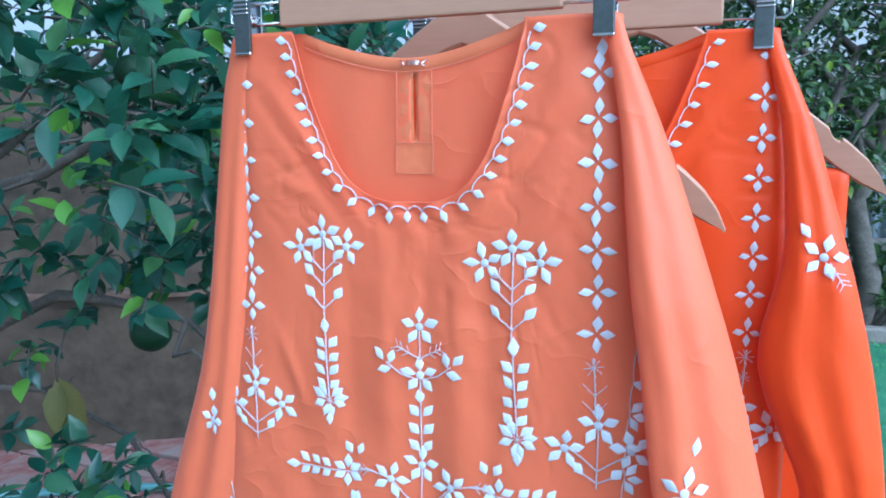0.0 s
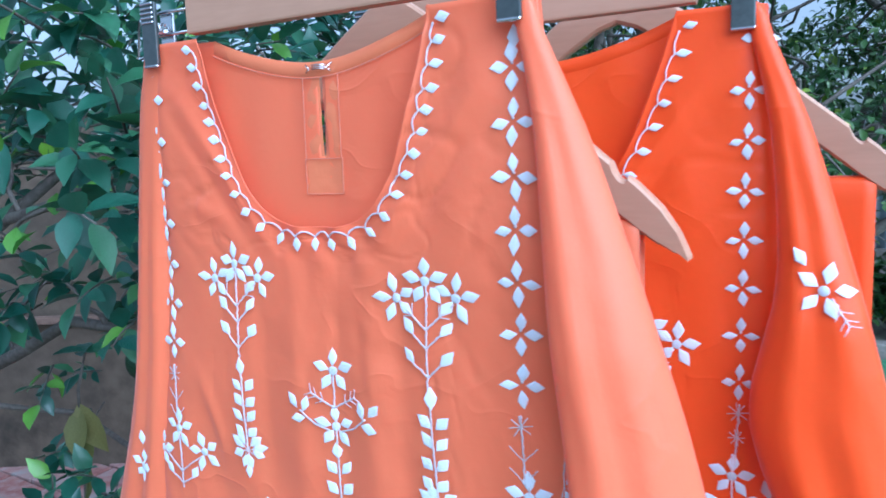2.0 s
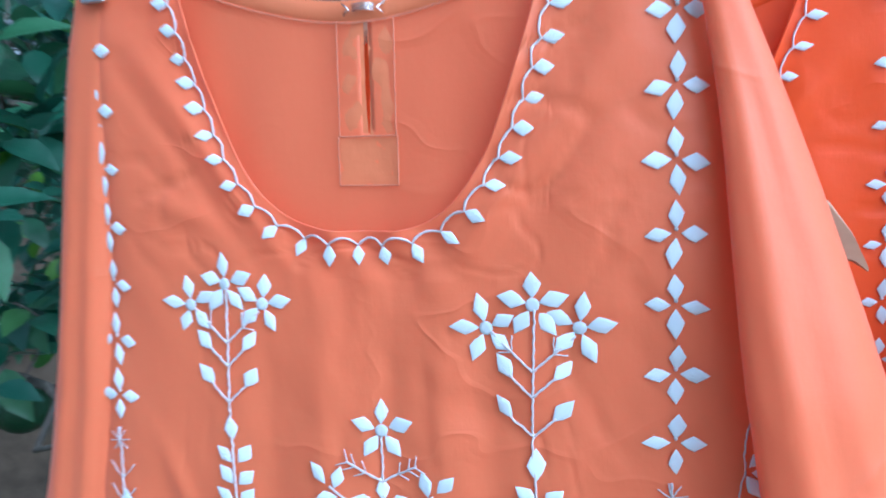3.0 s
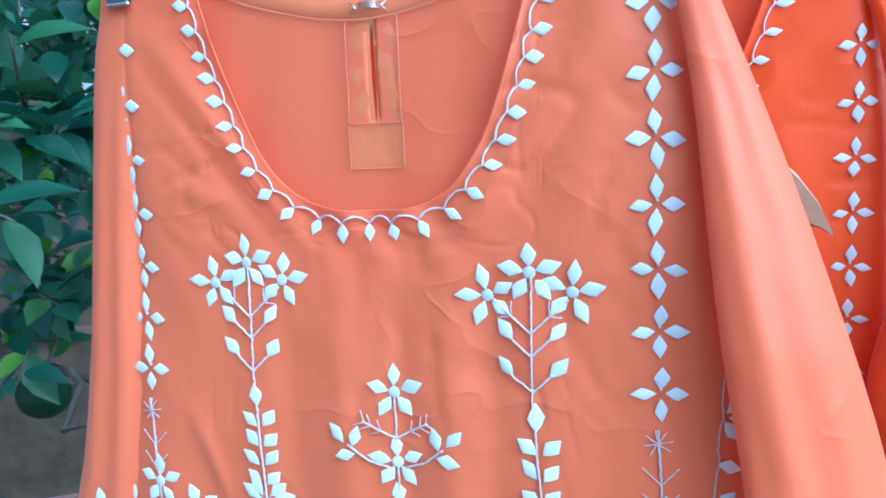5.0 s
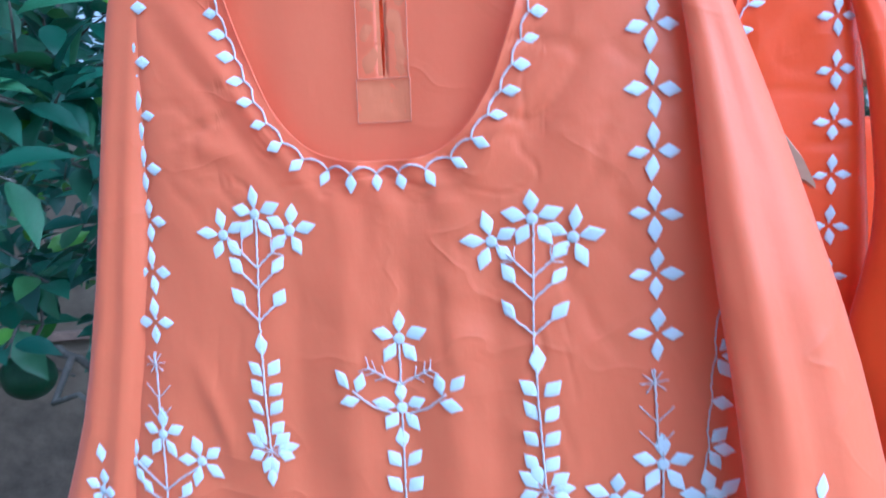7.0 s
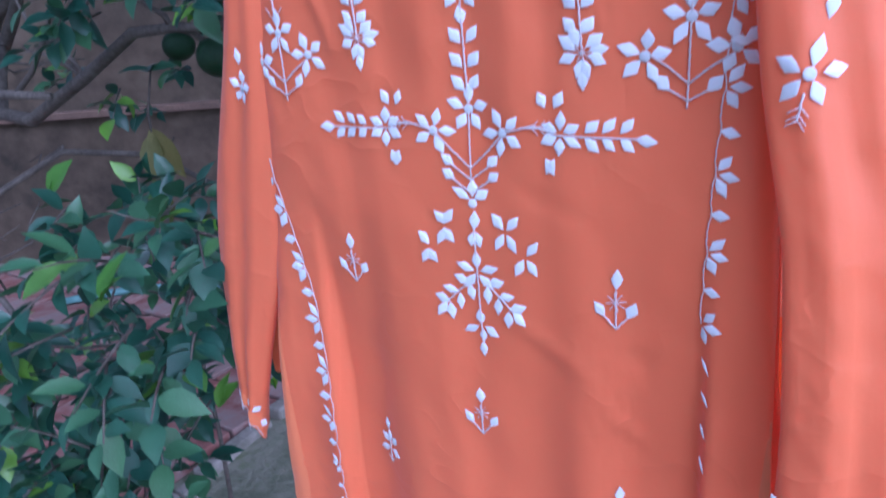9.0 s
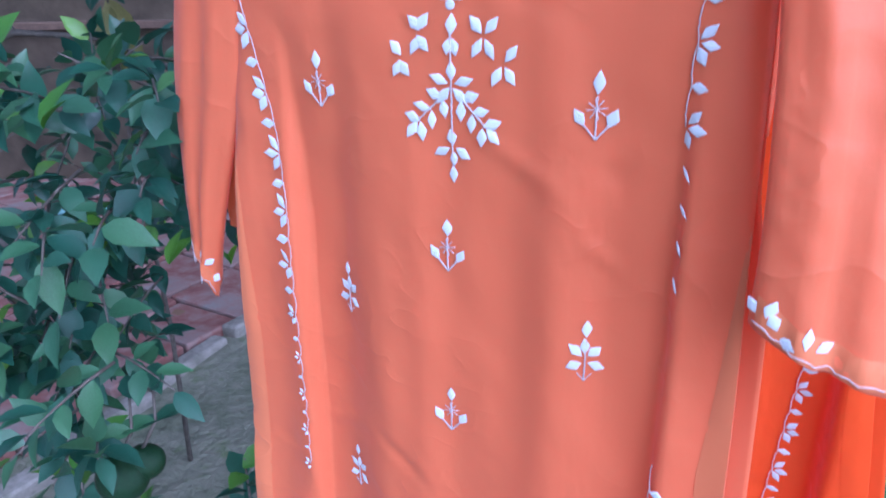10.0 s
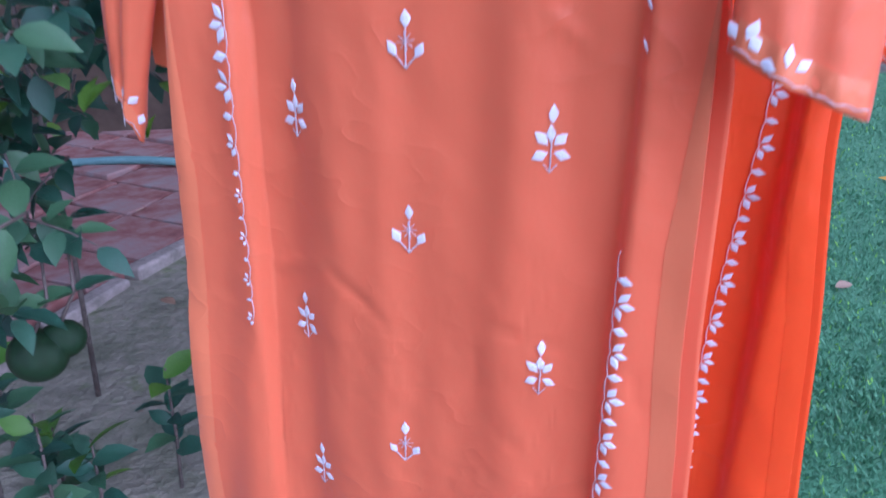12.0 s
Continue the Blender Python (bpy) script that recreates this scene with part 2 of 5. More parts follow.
# ---- setting ----
def ground_sheet():
    n = 90
    xs = np.sign(np.linspace(-1, 1, n)) * np.abs(np.linspace(-1, 1, n)) ** 2.6 * 60
    vs, fs = [], []
    for j in range(n):
        for i in range(n):
            x, y = xs[i] - 0.5, xs[j] + 0.6
            z = 0.012 * noise.noise((x * 3, y * 3, 0)) + 0.006 * noise.noise((x * 11, y * 11, 3))
            vs.append((x, y, z - 0.014))
    for j in range(n - 1):
        for i in range(n - 1):
            q = j * n + i
            fs.append((q, q + 1, q + n + 1, q + n))
    me = mesh_of("ground", vs, fs)
    me.materials.append(SOIL)
    tagged(new("ground", me), "bare mossy brown soil under the citrus tree", "ground", kind="structure")


def lawn_sheet():
    vs, fs, nx, ny = [], [], 60, 80
    for j in range(ny + 1):
        for i in range(nx + 1):
            x = -0.25 + 7 * (i / nx) ** 1.4 + 0.1 * noise.noise((j * 0.4, 0, i * 0.02)) * (i < 3)
            y = 0.2 + 5.0 * (j / ny) ** 1.3
            vs.append((x, y, 0.004 + 0.01 * noise.noise((x * 4, y * 4, 7)) + (0.012 if 0 < i else -0.03)))
    for j in range(ny):
        for i in range(nx):
            q = j * (nx + 1) + i
            fs.append((q, q + 1, q + nx + 2, q + nx + 1))
    me = mesh_of("lawn", vs, fs)
    me.materials.append(TURF)
    tagged(new("lawn", me), "short green lawn turf with scattered fallen leaves", "lawn", kind="structure")


WALL_AT, WALL_ALONG = Vector((-2.63, 1.87, 0)), Vector((0.862, 0.507, 0))


def garden_wall():
    n = Vector((-WALL_ALONG.y, WALL_ALONG.x, 0))
    turn = math.degrees(math.atan2(WALL_ALONG.y, WALL_ALONG.x))
    bm = bmesh.new()
    nx, nz = 110, 40
    grid = []
    for j in range(nz + 1):
        row = []
        for i in range(nx + 1):
            x, z = -4.5 + 7.4 * i / nx, -0.05 + 1.8 * j / nz
            y = 0.012 * noise.noise((x * 1.3, z * 1.6, 2)) + 0.005 * noise.noise((x * 6, z * 6, 5)) - (0.035 if z < 0.755 else 0)
            row.append(bm.verts.new((x, y, z)))
        grid.append(row)
    for j in range(nz):
        for i in range(nx):
            bm.faces.new((grid[j][i], grid[j][i + 1], grid[j + 1][i + 1], grid[j + 1][i]))
    bmesh.ops.solidify(bm, geom=bm.faces[:], thickness=-0.2)
    for f in bm.faces:
        f.smooth = True
    wall = part("wall_garden", bm, PLASTER, None)
    wall.matrix_world = pose(*WALL_AT, 0, 0, turn)
    tagged(wall, "weathered tan plaster garden wall with dark damp stains", "wall", kind="structure")
    bar = part("trim", box_bm(7.3, 0.05, 0.035, 0.006, 2, (-0.8, -0.055, 0.765)), RUST, None)
    bar.matrix_world = pose(*WALL_AT, 0, 0, turn)
    tagged(bar, "rusty brown ledge strip along the garden wall", "trim", kind="structure")


def edging_stones():
    """Pale stone kerb between the soil and the red paving."""
    kerb = thing("edging", (0, 0, 0), "pale worn stone edging beside red stone paving", "edging", kind="structure")
    rnd = random.Random(5)
    for i in range(9):
        f = i / 8
        x, y = -1.22 + 0.05 * math.sin(i), -0.6 + 2.5 * f
        bm = box_bm(0.055, 0.285, 0.06, 0.014, 3)
        for v in bm.verts:
            v.co += Vector((noise.noise(v.co * 9 + Vector((i, 0, 0))), noise.noise(v.co * 9 + Vector((0, i, 4))), 0.5 * noise.noise(v.co * 14 + Vector((i, 2, 0))))) * 0.016
        ob = part("stone", bm, MORTAR, kerb)
        ob.matrix_basis = pose(x, y, -0.006 + rnd.uniform(-0.005, 0.004), rnd.uniform(-2, 2), rnd.uniform(-4, 4), rnd.uniform(-3, 3) + 2)


def paving():
    pave = thing("pavement", (0, 0, 0), "irregular dull red sandstone paving by the wall", "paving", kind="structure")
    rnd = random.Random(9)
    y = -0.9
    while y < 2.3:
        x = -1.29
        h = rnd.uniform(0.2, 0.3)
        while x > -3.6:
            w = rnd.uniform(0.22, 0.42)
            bm = box_bm(w - 0.014, h - 0.014, 0.04, 0.008, 2)
            for v in bm.verts:
                p = v.co + Vector((x, y, 0))
                v.co += Vector((noise.noise(p * 5), noise.noise(p * 5 + Vector((9, 0, 0))), 0.5 * noise.noise(p * 4))) * 0.014
            ob = part("slab", bm, REDSTONE, pave)
            ob.matrix_basis = pose(x - w / 2, y + h / 2, 0.002 + rnd.uniform(-0.004, 0.006), rnd.uniform(-1.5, 1.5), rnd.uniform(-1.5, 1.5), 0)
            x -= w
        y += h


def hose():
    pts = []
    for i in range(60):
        f = i / 59
        pts.append((-2.75 + 2.2 * f, 1.05 + 1.5 * f + 0.08 * math.sin(f * 9), 0.04 + 0.008 * math.sin(f * 21)))
    ob = part("garden_hose", tube(pts, 0.017, 10), HOSE, None)
    tagged(ob, "faded teal garden hose lying along the red paving", "hose")


def far_side():
    """Pale building, corrugated sheet and low kerb beyond the lawn."""
    ob = part("wall_far", box_bm(11, 0.25, 3.4, 0.01, 1, (6.0, 9.6, 1.7)), WHITEWASH, None)
    tagged(ob, "pale grey rendered building wall behind garden trees", "wall", kind="structure")
    vs, fs, n = [], [], 90
    for i in range(n + 1):
        x = 0.15 + 1.9 * i / n
        y = 7.4 + 0.02 * math.sin(i * 2 * math.pi / 6)
        vs += [(x, y, 0.5), (x, y, 1.5)]
    for i in range(n):
        fs.append((2 * i, 2 * i + 2, 2 * i + 3, 2 * i + 1))
    ob = part("fence_sheet", mesh_of("fence_sheet", vs, fs, True), SHEET, None)
    so = ob.modifiers.new("thick", "SOLIDIFY")
    so.thickness = 0.01
    tagged(ob, "blue-grey corrugated metal fence sheet on a low plinth", "fence", kind="structure")
    ob = part("plinth", box_bm(2.3, 0.3, 0.52, 0.02, 2, (1.1, 7.4, 0.25)), MORTAR, None)
    tagged(ob, "pale low masonry plinth under the metal sheet", "plinth", kind="structure")
    ob = part("kerb", box_bm(7.5, 0.14, 0.12, 0.015, 2, (3.4, 5.35, 0.04)), MORTAR, None)
    tagged(ob, "pale concrete kerb at the edge of the lawn", "kerb", kind="structure")


ground_sheet()
lawn_sheet()
garden_wall()
edging_stones()
hose()
far_side()

# ---- garments ----
def petal_mesh(name, mat):
    """Padded satin-stitch leaf, 1 long and 1 wide, slightly skewed."""
    out = [(-0.02, 0), (0.19, 0.24), (0.45, 0.48), (0.71, 0.31), (1.03, 0.02), (0.81, -0.23), (0.56, -0.48), (0.28, -0.32)]
    vs = [(x, y, 0) for x, y in out]
    vs += [(0.5 + (x - 0.5) * 0.86, y * 0.86, 0.55) for x, y in out]
    vs += [(0.5 + (x - 0.5) * 0.5, y * 0.5, 0.95) for x, y in out]
    vs.append((0.5, 0, 1.05))
    fs = []
    for r in (0, 8):
        fs += [(r + i, r + 8 + i, r + 8 + (i + 1) % 8, r + (i + 1) % 8) for i in range(8)]
    fs += [(16 + i, 24, 16 + (i + 1) % 8) for i in range(8)]
    me = mesh_of(name, vs, fs)
    me.materials.append(mat)
    return me


def knot_mesh(name, mat):
    vs, fs = [], []
    for r, h in ((1, 0), (0.9, 0.6), (0.55, 1.0)):
        vs += [(r * math.cos(2 * math.pi * k / 10), r * math.sin(2 * math.pi * k / 10), h) for k in range(10)]
    vs.append((0, 0, 1.05))
    for r in (0, 10):
        fs += [(r + i, r + (i + 1) % 10, r + 10 + (i + 1) % 10, r + 10 + i) for i in range(10)]
    fs += [(20 + i, 20 + (i + 1) % 10, 30) for i in range(10)]
    me = mesh_of(name, vs, fs)
    me.materials.append(mat)
    return me


PETAL, KNOT_MESH = petal_mesh("petal", SATIN), knot_mesh("knot", KNOT)


class Needle:
    """Embroiders on a surface y = surf(x, z), seen from -y, as motif parts under one garment."""

    def __init__(self, garment, surf, seed, cord=CORD):
        self.garment, self.surf, self.rnd, self.cord = garment, surf, random.Random(seed), cord
        self.petals, self.lines, self.knots = [], [], []

    def axes(self, x, z):
        e = 0.003
        y = self.surf(x, z)
        tx = Vector((2 * e, self.surf(x + e, z) - self.surf(x - e, z), 0)).normalized()
        tz = Vector((0, self.surf(x, z + e) - self.surf(x, z - e), 2 * e)).normalized()
        nrm = tx.cross(tz).normalized()
        return Vector((x, y, z)) + nrm * 0.0012, tx, tz, nrm

    def petal(self, x, z, angle, length=0.018, width=0.0105):
        """From its base at x, z towards angle (degrees, 0 to +x, 90 up)."""
        self.petals.append((x, z, angle + self.rnd.uniform(-7, 7), length * self.rnd.uniform(0.9, 1.08), width * self.rnd.uniform(0.88, 1.1)))

    def line(self, *pts, r=0.0008):
        self.lines.append((pts, r))

    def knot(self, x, z, r=0.0042):
        self.knots.append((x, z, r))

    def done(self, name, label=""):
        """The stems become one part, petals and knots its sub-parts."""
        vs, fs = [], []
        for pts, r in self.lines:
            fine = []
            for (x0, z0), (x1, z1) in zip(pts[:-1], pts[1:]):
                n = max(1, int(math.hypot(x1 - x0, z1 - z0) / 0.002))
                fine += [(x0 + (x1 - x0) * k / n, z0 + (z1 - z0) * k / n) for k in range(n)]
            fine.append(pts[-1])
            run = []
            for k, (x, z) in enumerate(fine):
                p, tx, tz, nrm = self.axes(x, z)
                w = 0.00022 * math.sin(k * 1.7)
                run.append(p + nrm * 0.0004 + tx * w)
            if len(run) > 1:
                tube_data(run, [r * (1 + 0.2 * math.sin(k * 2.2)) for k in range(len(run))], 5, vs, fs)
        if not vs:
            x, z = self.petals[0][:2]
            p, tx, tz, nrm = self.axes(x, z)
            tube_data([p - nrm * 0.0006, p + nrm * 0.0006], 0.0012, 6, vs, fs)
        ob = part(name, mesh_of(name, vs, fs), self.cord, self.garment, label)
        for x, z, a, l, w in self.petals:
            c, s = math.cos(radians(a)), math.sin(radians(a))
            p, tx, tz, nrm = self.axes(x + c * l / 2, z + s * l / 2)
            along, side = (tx * c + tz * s), (tz * c - tx * s)
            m = Matrix.Identity(4)
            start = p - along * l / 2
            for k in range(3):
                m[k][0], m[k][1], m[k][2], m[k][3] = along[k] * l, side[k] * w, nrm[k] * 0.0012, start[k]
            q = part("petal", PETAL, None, ob)
            q.matrix_basis = m
        for x, z, r in self.knots:
            p, tx, tz, nrm = self.axes(x, z)
            m = Matrix.Identity(4)
            for k in range(3):
                m[k][0], m[k][1], m[k][2], m[k][3] = tx[k] * r, tz[k] * r, nrm[k] * 0.0012, p[k]
            q = part("knot", KNOT_MESH, None, ob)
            q.matrix_basis = m
        self.petals, self.lines, self.knots = [], [], []
        return ob

    # motifs
    def flower(self, x, z, gap=0.004, l=0.0165, turn=90, count=5, skip=()):
        for k in range(count):
            if k in skip:
                continue
            a = turn + 360 * k / count
            self.petal(x + gap * math.cos(radians(a)), z + gap * math.sin(radians(a)), a, l)
        if gap > 0.003:
            self.knot(x, z)

    def star(self, x, z, l=0.0165, gap=0.0026):
        for a in (90, 270):
            self.petal(x, z + (gap if a == 90 else -gap), a, l * 0.93, l * 0.6)
        for a in (0, 180):
            self.petal(x + (gap if a == 0 else -gap), z, a + (6 if a else -6), l * 0.86, l * 0.57)

    def feather(self, x, z, angle, length=0.026):
        c, s = math.cos(radians(angle)), math.sin(radians(angle))
        self.line((x, z), (x + c * length, z + s * length))
        for f in (0.45, 0.75, 0.95):
            for d in (48, -48):
                a = radians(angle + d)
                self.line((x + c * length * f, z + s * length * f), (x + c * length * f + 0.008 * math.cos(a), z + s * length * f + 0.008 * math.sin(a)), r=0.00045)

    def burst(self, x, z, r=0.009):
        for k in range(4):
            a = radians(45 * k + 10)
            self.line((x - r * math.cos(a), z - r * math.sin(a)), (x + r * math.cos(a), z + r * math.sin(a)), r=0.00045)

    def leaf_pairs(self, x, z0, z1, rows, l=0.0165):
        for k in range(rows):
            z = z0 + (z1 - z0) * k / max(1, rows - 1)
            for s in (-1, 1):
                self.petal(x + s * 0.0022, z - 0.007, 90 - s * 42, l, 0.0108)

    def tree(self, x, top, lean=0.0, tall=1.0):
        """Three-flowered tree on a leafy stem ending in a star; top is the tip's height, lean the shift of its foot."""
        self.line((x + 0.001, top - 0.018), (x, top - 0.1), (x + lean, top - 0.19 * tall))
        self.flower(x, top - 0.016, turn=92)
        self.flower(x - 0.0275, top - 0.031, turn=100)
        self.flower(x + 0.0265, top - 0.028, turn=80)
        for s in (-1, 1):
            self.line((x, top - 0.055), (x + s * 0.012, top - 0.044), (x + s * 0.024, top - 0.033))
            self.line((x + s * 0.012, top - 0.044), (x + s * 0.012, top - 0.034), r=0.00045)
            self.line((x + s * 0.012, top - 0.044), (x + s * 0.02, top - 0.045), r=0.00045)
            for d in (0.07, 0.094):
                self.line((x, top - d), (x + s * 0.0135, top - d + 0.0125))
                self.petal(x + s * 0.0115, top - d + 0.0105, 90 - s * 40, 0.0165)
        self.petal(x + lean * 0.3, top - 0.12, 90, 0.018, 0.012)
        x += lean * 0.6
        self.leaf_pairs(x, top - 0.128, top - 0.172 * tall, 4, 0.0155)
        base = top - 0.192 * tall
        x += lean * 0.4
        for a in (20, 55, 125, 160):
            self.petal(x + 0.005 * math.cos(radians(a)), base + 0.005 * math.sin(radians(a)), a - 12, 0.0165)
        for a in (-22, 202):
            self.petal(x + 0.005 * math.cos(radians(a)), base - 0.001, a, 0.014)
        self.burst(x, base, 0.007)
        for a in (250, 290):
            self.petal(x, base - 0.004, a, 0.0145, 0.009)
        self.petal(x, base - 0.013, 270, 0.0155, 0.0098)

    def big_motif(self, x, top):
        """Central tree of life with side sprays and a hanging bouquet."""
        f1, f2, f3 = top - 0.017, top - 0.067, top - 0.164
        self.line((x, f1), (x, f3 - 0.07))
        self.flower(x, f1)
        self.flower(x, f2)
        self.petal(x, f2 - 0.03, 90, 0.014)
        for s in (-1, 1):
            self.feather(x, f1 - 0.033, 90 - s * 62, 0.026)
            self.line((x + s * 0.006, f2 - 0.004), (x + s * 0.02, f2 + 0.001), (x + s * 0.034, f2 + 0.012))
            self.petal(x + s * 0.031, f2 + 0.011, 90 + s * 12, 0.0165)
            self.petal(x + s * 0.036, f2 + 0.014, 90 - s * 42, 0.0165)
            self.petal(x + s * 0.029, f2 + 0.006, 90 - s * 100, 0.0165)
        self.leaf_pairs(x, f2 - 0.037, f2 - 0.075, 3)
        self.flower(x, f3, turn=90, skip=())
        for s in (-1, 1):
            # side spray
            y0 = f3 - 0.017
            self.line((x, f3 - 0.05), (x + s * 0.018, f3 - 0.034), (x + s * 0.034, y0))
            self.flower(x + s * 0.033, y0 - 0.001, turn=90 + s * 20)
            self.line((x + s * 0.036, y0), (x + s * 0.06, y0 + 0.006), (x + s * 0.08, y0 - 0.001), (x + s * 0.15, y0 - 0.002))
            self.feather(x + s * 0.05, y0 + 0.004, 90 - s * 90, 0.02)
            self.flower(x + s * 0.083, y0, gap=0.003, l=0.0155, turn=90, count=6)
            for dz, a in ((0.02, 90), (-0.02, 270)):
                for d in (-28, 28):
                    self.petal(x + s * 0.074 + (0.004 if d < 0 else -0.004), y0 + dz, a + d, 0.0145)
            for k in range(3):
                for up in (-1, 1):
                    self.petal(x + s * (0.103 + 0.0135 * k), y0 + up * 0.002, 90 - s * 90 + s * up * 42, 0.0145, 0.0095)
            self.petal(x + s * 0.141, y0 - 0.002, 90 - s * 90, 0.017)
            # small drooping leaves on the stem
            for d in (0.050, 0.062):
                self.line((x, f3 - d - 0.01), (x + s * 0.02, f3 - d + 0.004))
                self.petal(x + s * 0.016, f3 - d + 0.002, 90 - s * 50, 0.014)
        b = f3 - 0.077
        self.petal(x, b + 0.002, 90, 0.015)
        for s in (-1, 1):
            self.petal(x + s * 0.002, b, 90 - s * 58, 0.0178)
        self.knot(x, b - 0.004)
        self.petal(x, b - 0.028, 90, 0.017)
        for s in (-1, 1):
            self.petal(x + s * 0.001, b - 0.03, 270 + s * 18, 0.015)
            for k, (dx, dz) in enumerate(((0.03, -0.027), (0.048, -0.048))):
                for a in (50, 130, 235, 300):
                    if not (k == 1 and a == 130):
                        self.petal(x + s * dx + 0.0025 * math.cos(radians(a)), b + dz + 0.0025 * math.sin(radians(a)), a if s > 0 else 180 - a, 0.0175)
        c = b - 0.068
        self.line((x, b - 0.02), (x, c - 0.07))
        self.flower(x, c, gap=0.003, l=0.0178, turn=90)
        for s in (-1, 1):
            self.line((x + s * 0.004, c - 0.006), (x + s * 0.034, c - 0.034))
            for k in range(3):
                px, pz = x + s * (0.009 + 0.0105 * k), c - 0.012 - 0.0105 * k
                self.petal(px, pz, 90 - s * 70, 0.0175)
                self.petal(px, pz - 0.001, 270 - s * 6, 0.0175)
            self.petal(x + s * 0.033, c - 0.034, 270 + s * 40, 0.0175)
            self.petal(x + s * 0.003, c - 0.055, 270 + s * 62, 0.0178)
        self.petal(x, c - 0.053, 90, 0.015)
        self.petal(x, c - 0.058, 270, 0.014, 0.008)
        self.petal(x, c - 0.071, 270, 0.0165, 0.0105)

    def sprig(self, x, top):
        self.petal(x, top - 0.017, 90, 0.0175, 0.0105)
        self.burst(x, top - 0.028, 0.0085)
        self.line((x, top - 0.018), (x, top - 0.052))
        for s in (-1, 1):
            self.line((x, top - 0.052), (x + s * 0.010, top - 0.040))
            self.petal(x + s * 0.009, top - 0.042, 90 - s * 32, 0.0155)

    def posy(self, x, top):
        self.petal(x, top - 0.016, 90, 0.0155, 0.0095)
        self.petal(x, top - 0.033, 90, 0.0165, 0.0095)
        self.line((x, top - 0.02), (x, top - 0.06))
        for s in (-1, 1):
            self.petal(x + s * 0.002, top - 0.035, 90 - s * 45, 0.016)
            self.petal(x + s * 0.002, top - 0.042, 90 - s * 112, 0.015)
            self.line((x, top - 0.06), (x + s * 0.006, top - 0.052), r=0.00045)

    def vine(self, pts, side, small=1.0, step=0.03, hidden=(0, 0)):
        """Wavy cord with leaves to one side: one leaf and a fan of three in turn; hidden where a fold swallows it."""
        zs = [p[0] for p in pts]
        z, k = max(zs), 0
        while z > min(zs) + step:
            gap = step if z > 0.72 else min(step, 0.025)
            x, x2 = lerp(pts, z), lerp(pts, z - gap)
            sunk = hidden[0] < z < hidden[1]
            if not sunk:
                bow = side * 0.0016
                self.line((x, z), (x + (x2 - x) * 0.3 - bow, z - gap * 0.3), (x + (x2 - x) * 0.7 - bow, z - gap * 0.7), (x2, z - gap), r=0.00055)
            s = small * (1 if z > 0.86 or side > 0 else max(0.38, 1 - (0.86 - z) * 4.5))
            nx, nz = x2 - side * 0.0012, z - gap
            if sunk:
                if z > hidden[0] + 0.62 * (hidden[1] - hidden[0]):
                    self.petal(nx, nz, 90 - side * 125, 0.0155 * s, 0.0048 * s)
            elif k % 2:
                self.petal(nx, nz, 90 - side * 100, 0.0155 * s, 0.0098 * s)
            else:
                for a in (42, 98, 152):
                    w = radians(90 - side * a)
                    self.petal(nx + 0.0032 * math.cos(w), nz + 0.0032 * math.sin(w), 90 - side * a, 0.0152 * s, 0.0092 * s)
            z -= gap
            k += 1

    def corner_flower(self, x, z):
        """Three flowers on a forked stem, at the foot of a side column."""
        self.line((x, z + 0.02), (x, z - 0.062))
        self.flower(x, z, turn=90)
        self.flower(x - 0.031, z - 0.026, turn=80)
        self.flower(x + 0.031, z - 0.02, turn=105)
        for s in (-1, 1):
            self.line((x, z - 0.045), (x + s * 0.014, z - 0.034), (x + s * 0.028, z - 0.025))
            self.line((x, z - 0.057), (x + s * 0.014, z - 0.049))
            self.petal(x + s * 0.013, z - 0.05, 90 - s * 40, 0.0155)


# creases pressed into the front: x, z of both ends, depth, half width
CREASES = [(-0.170, 1.447, -0.112, 1.468, 0.0026, 0.0022), (-0.16, 1.455, -0.10, 1.43, -0.0022, 0.008), (0.105, 0.965, 0.19, 0.945, 0.0025, 0.003),
           (0.12, 0.90, 0.165, 0.868, -0.0035, 0.004), (0.06, 0.60, 0.19, 0.575, 0.003, 0.003), (-0.19, 0.60, -0.09, 0.63, -0.004, 0.005),
           (-0.10, 0.63, -0.02, 0.57, 0.004, 0.006), (0.02, 0.98, 0.12, 0.93, -0.003, 0.006), (0.03, 1.10, 0.12, 1.07, 0.0022, 0.004),
           (-0.16, 1.30, -0.12, 1.20, -0.003, 0.007), (0.215, 0.80, 0.26, 0.79, 0.002, 0.003), (0.215, 0.74, 0.262, 0.735, 0.002, 0.003)]


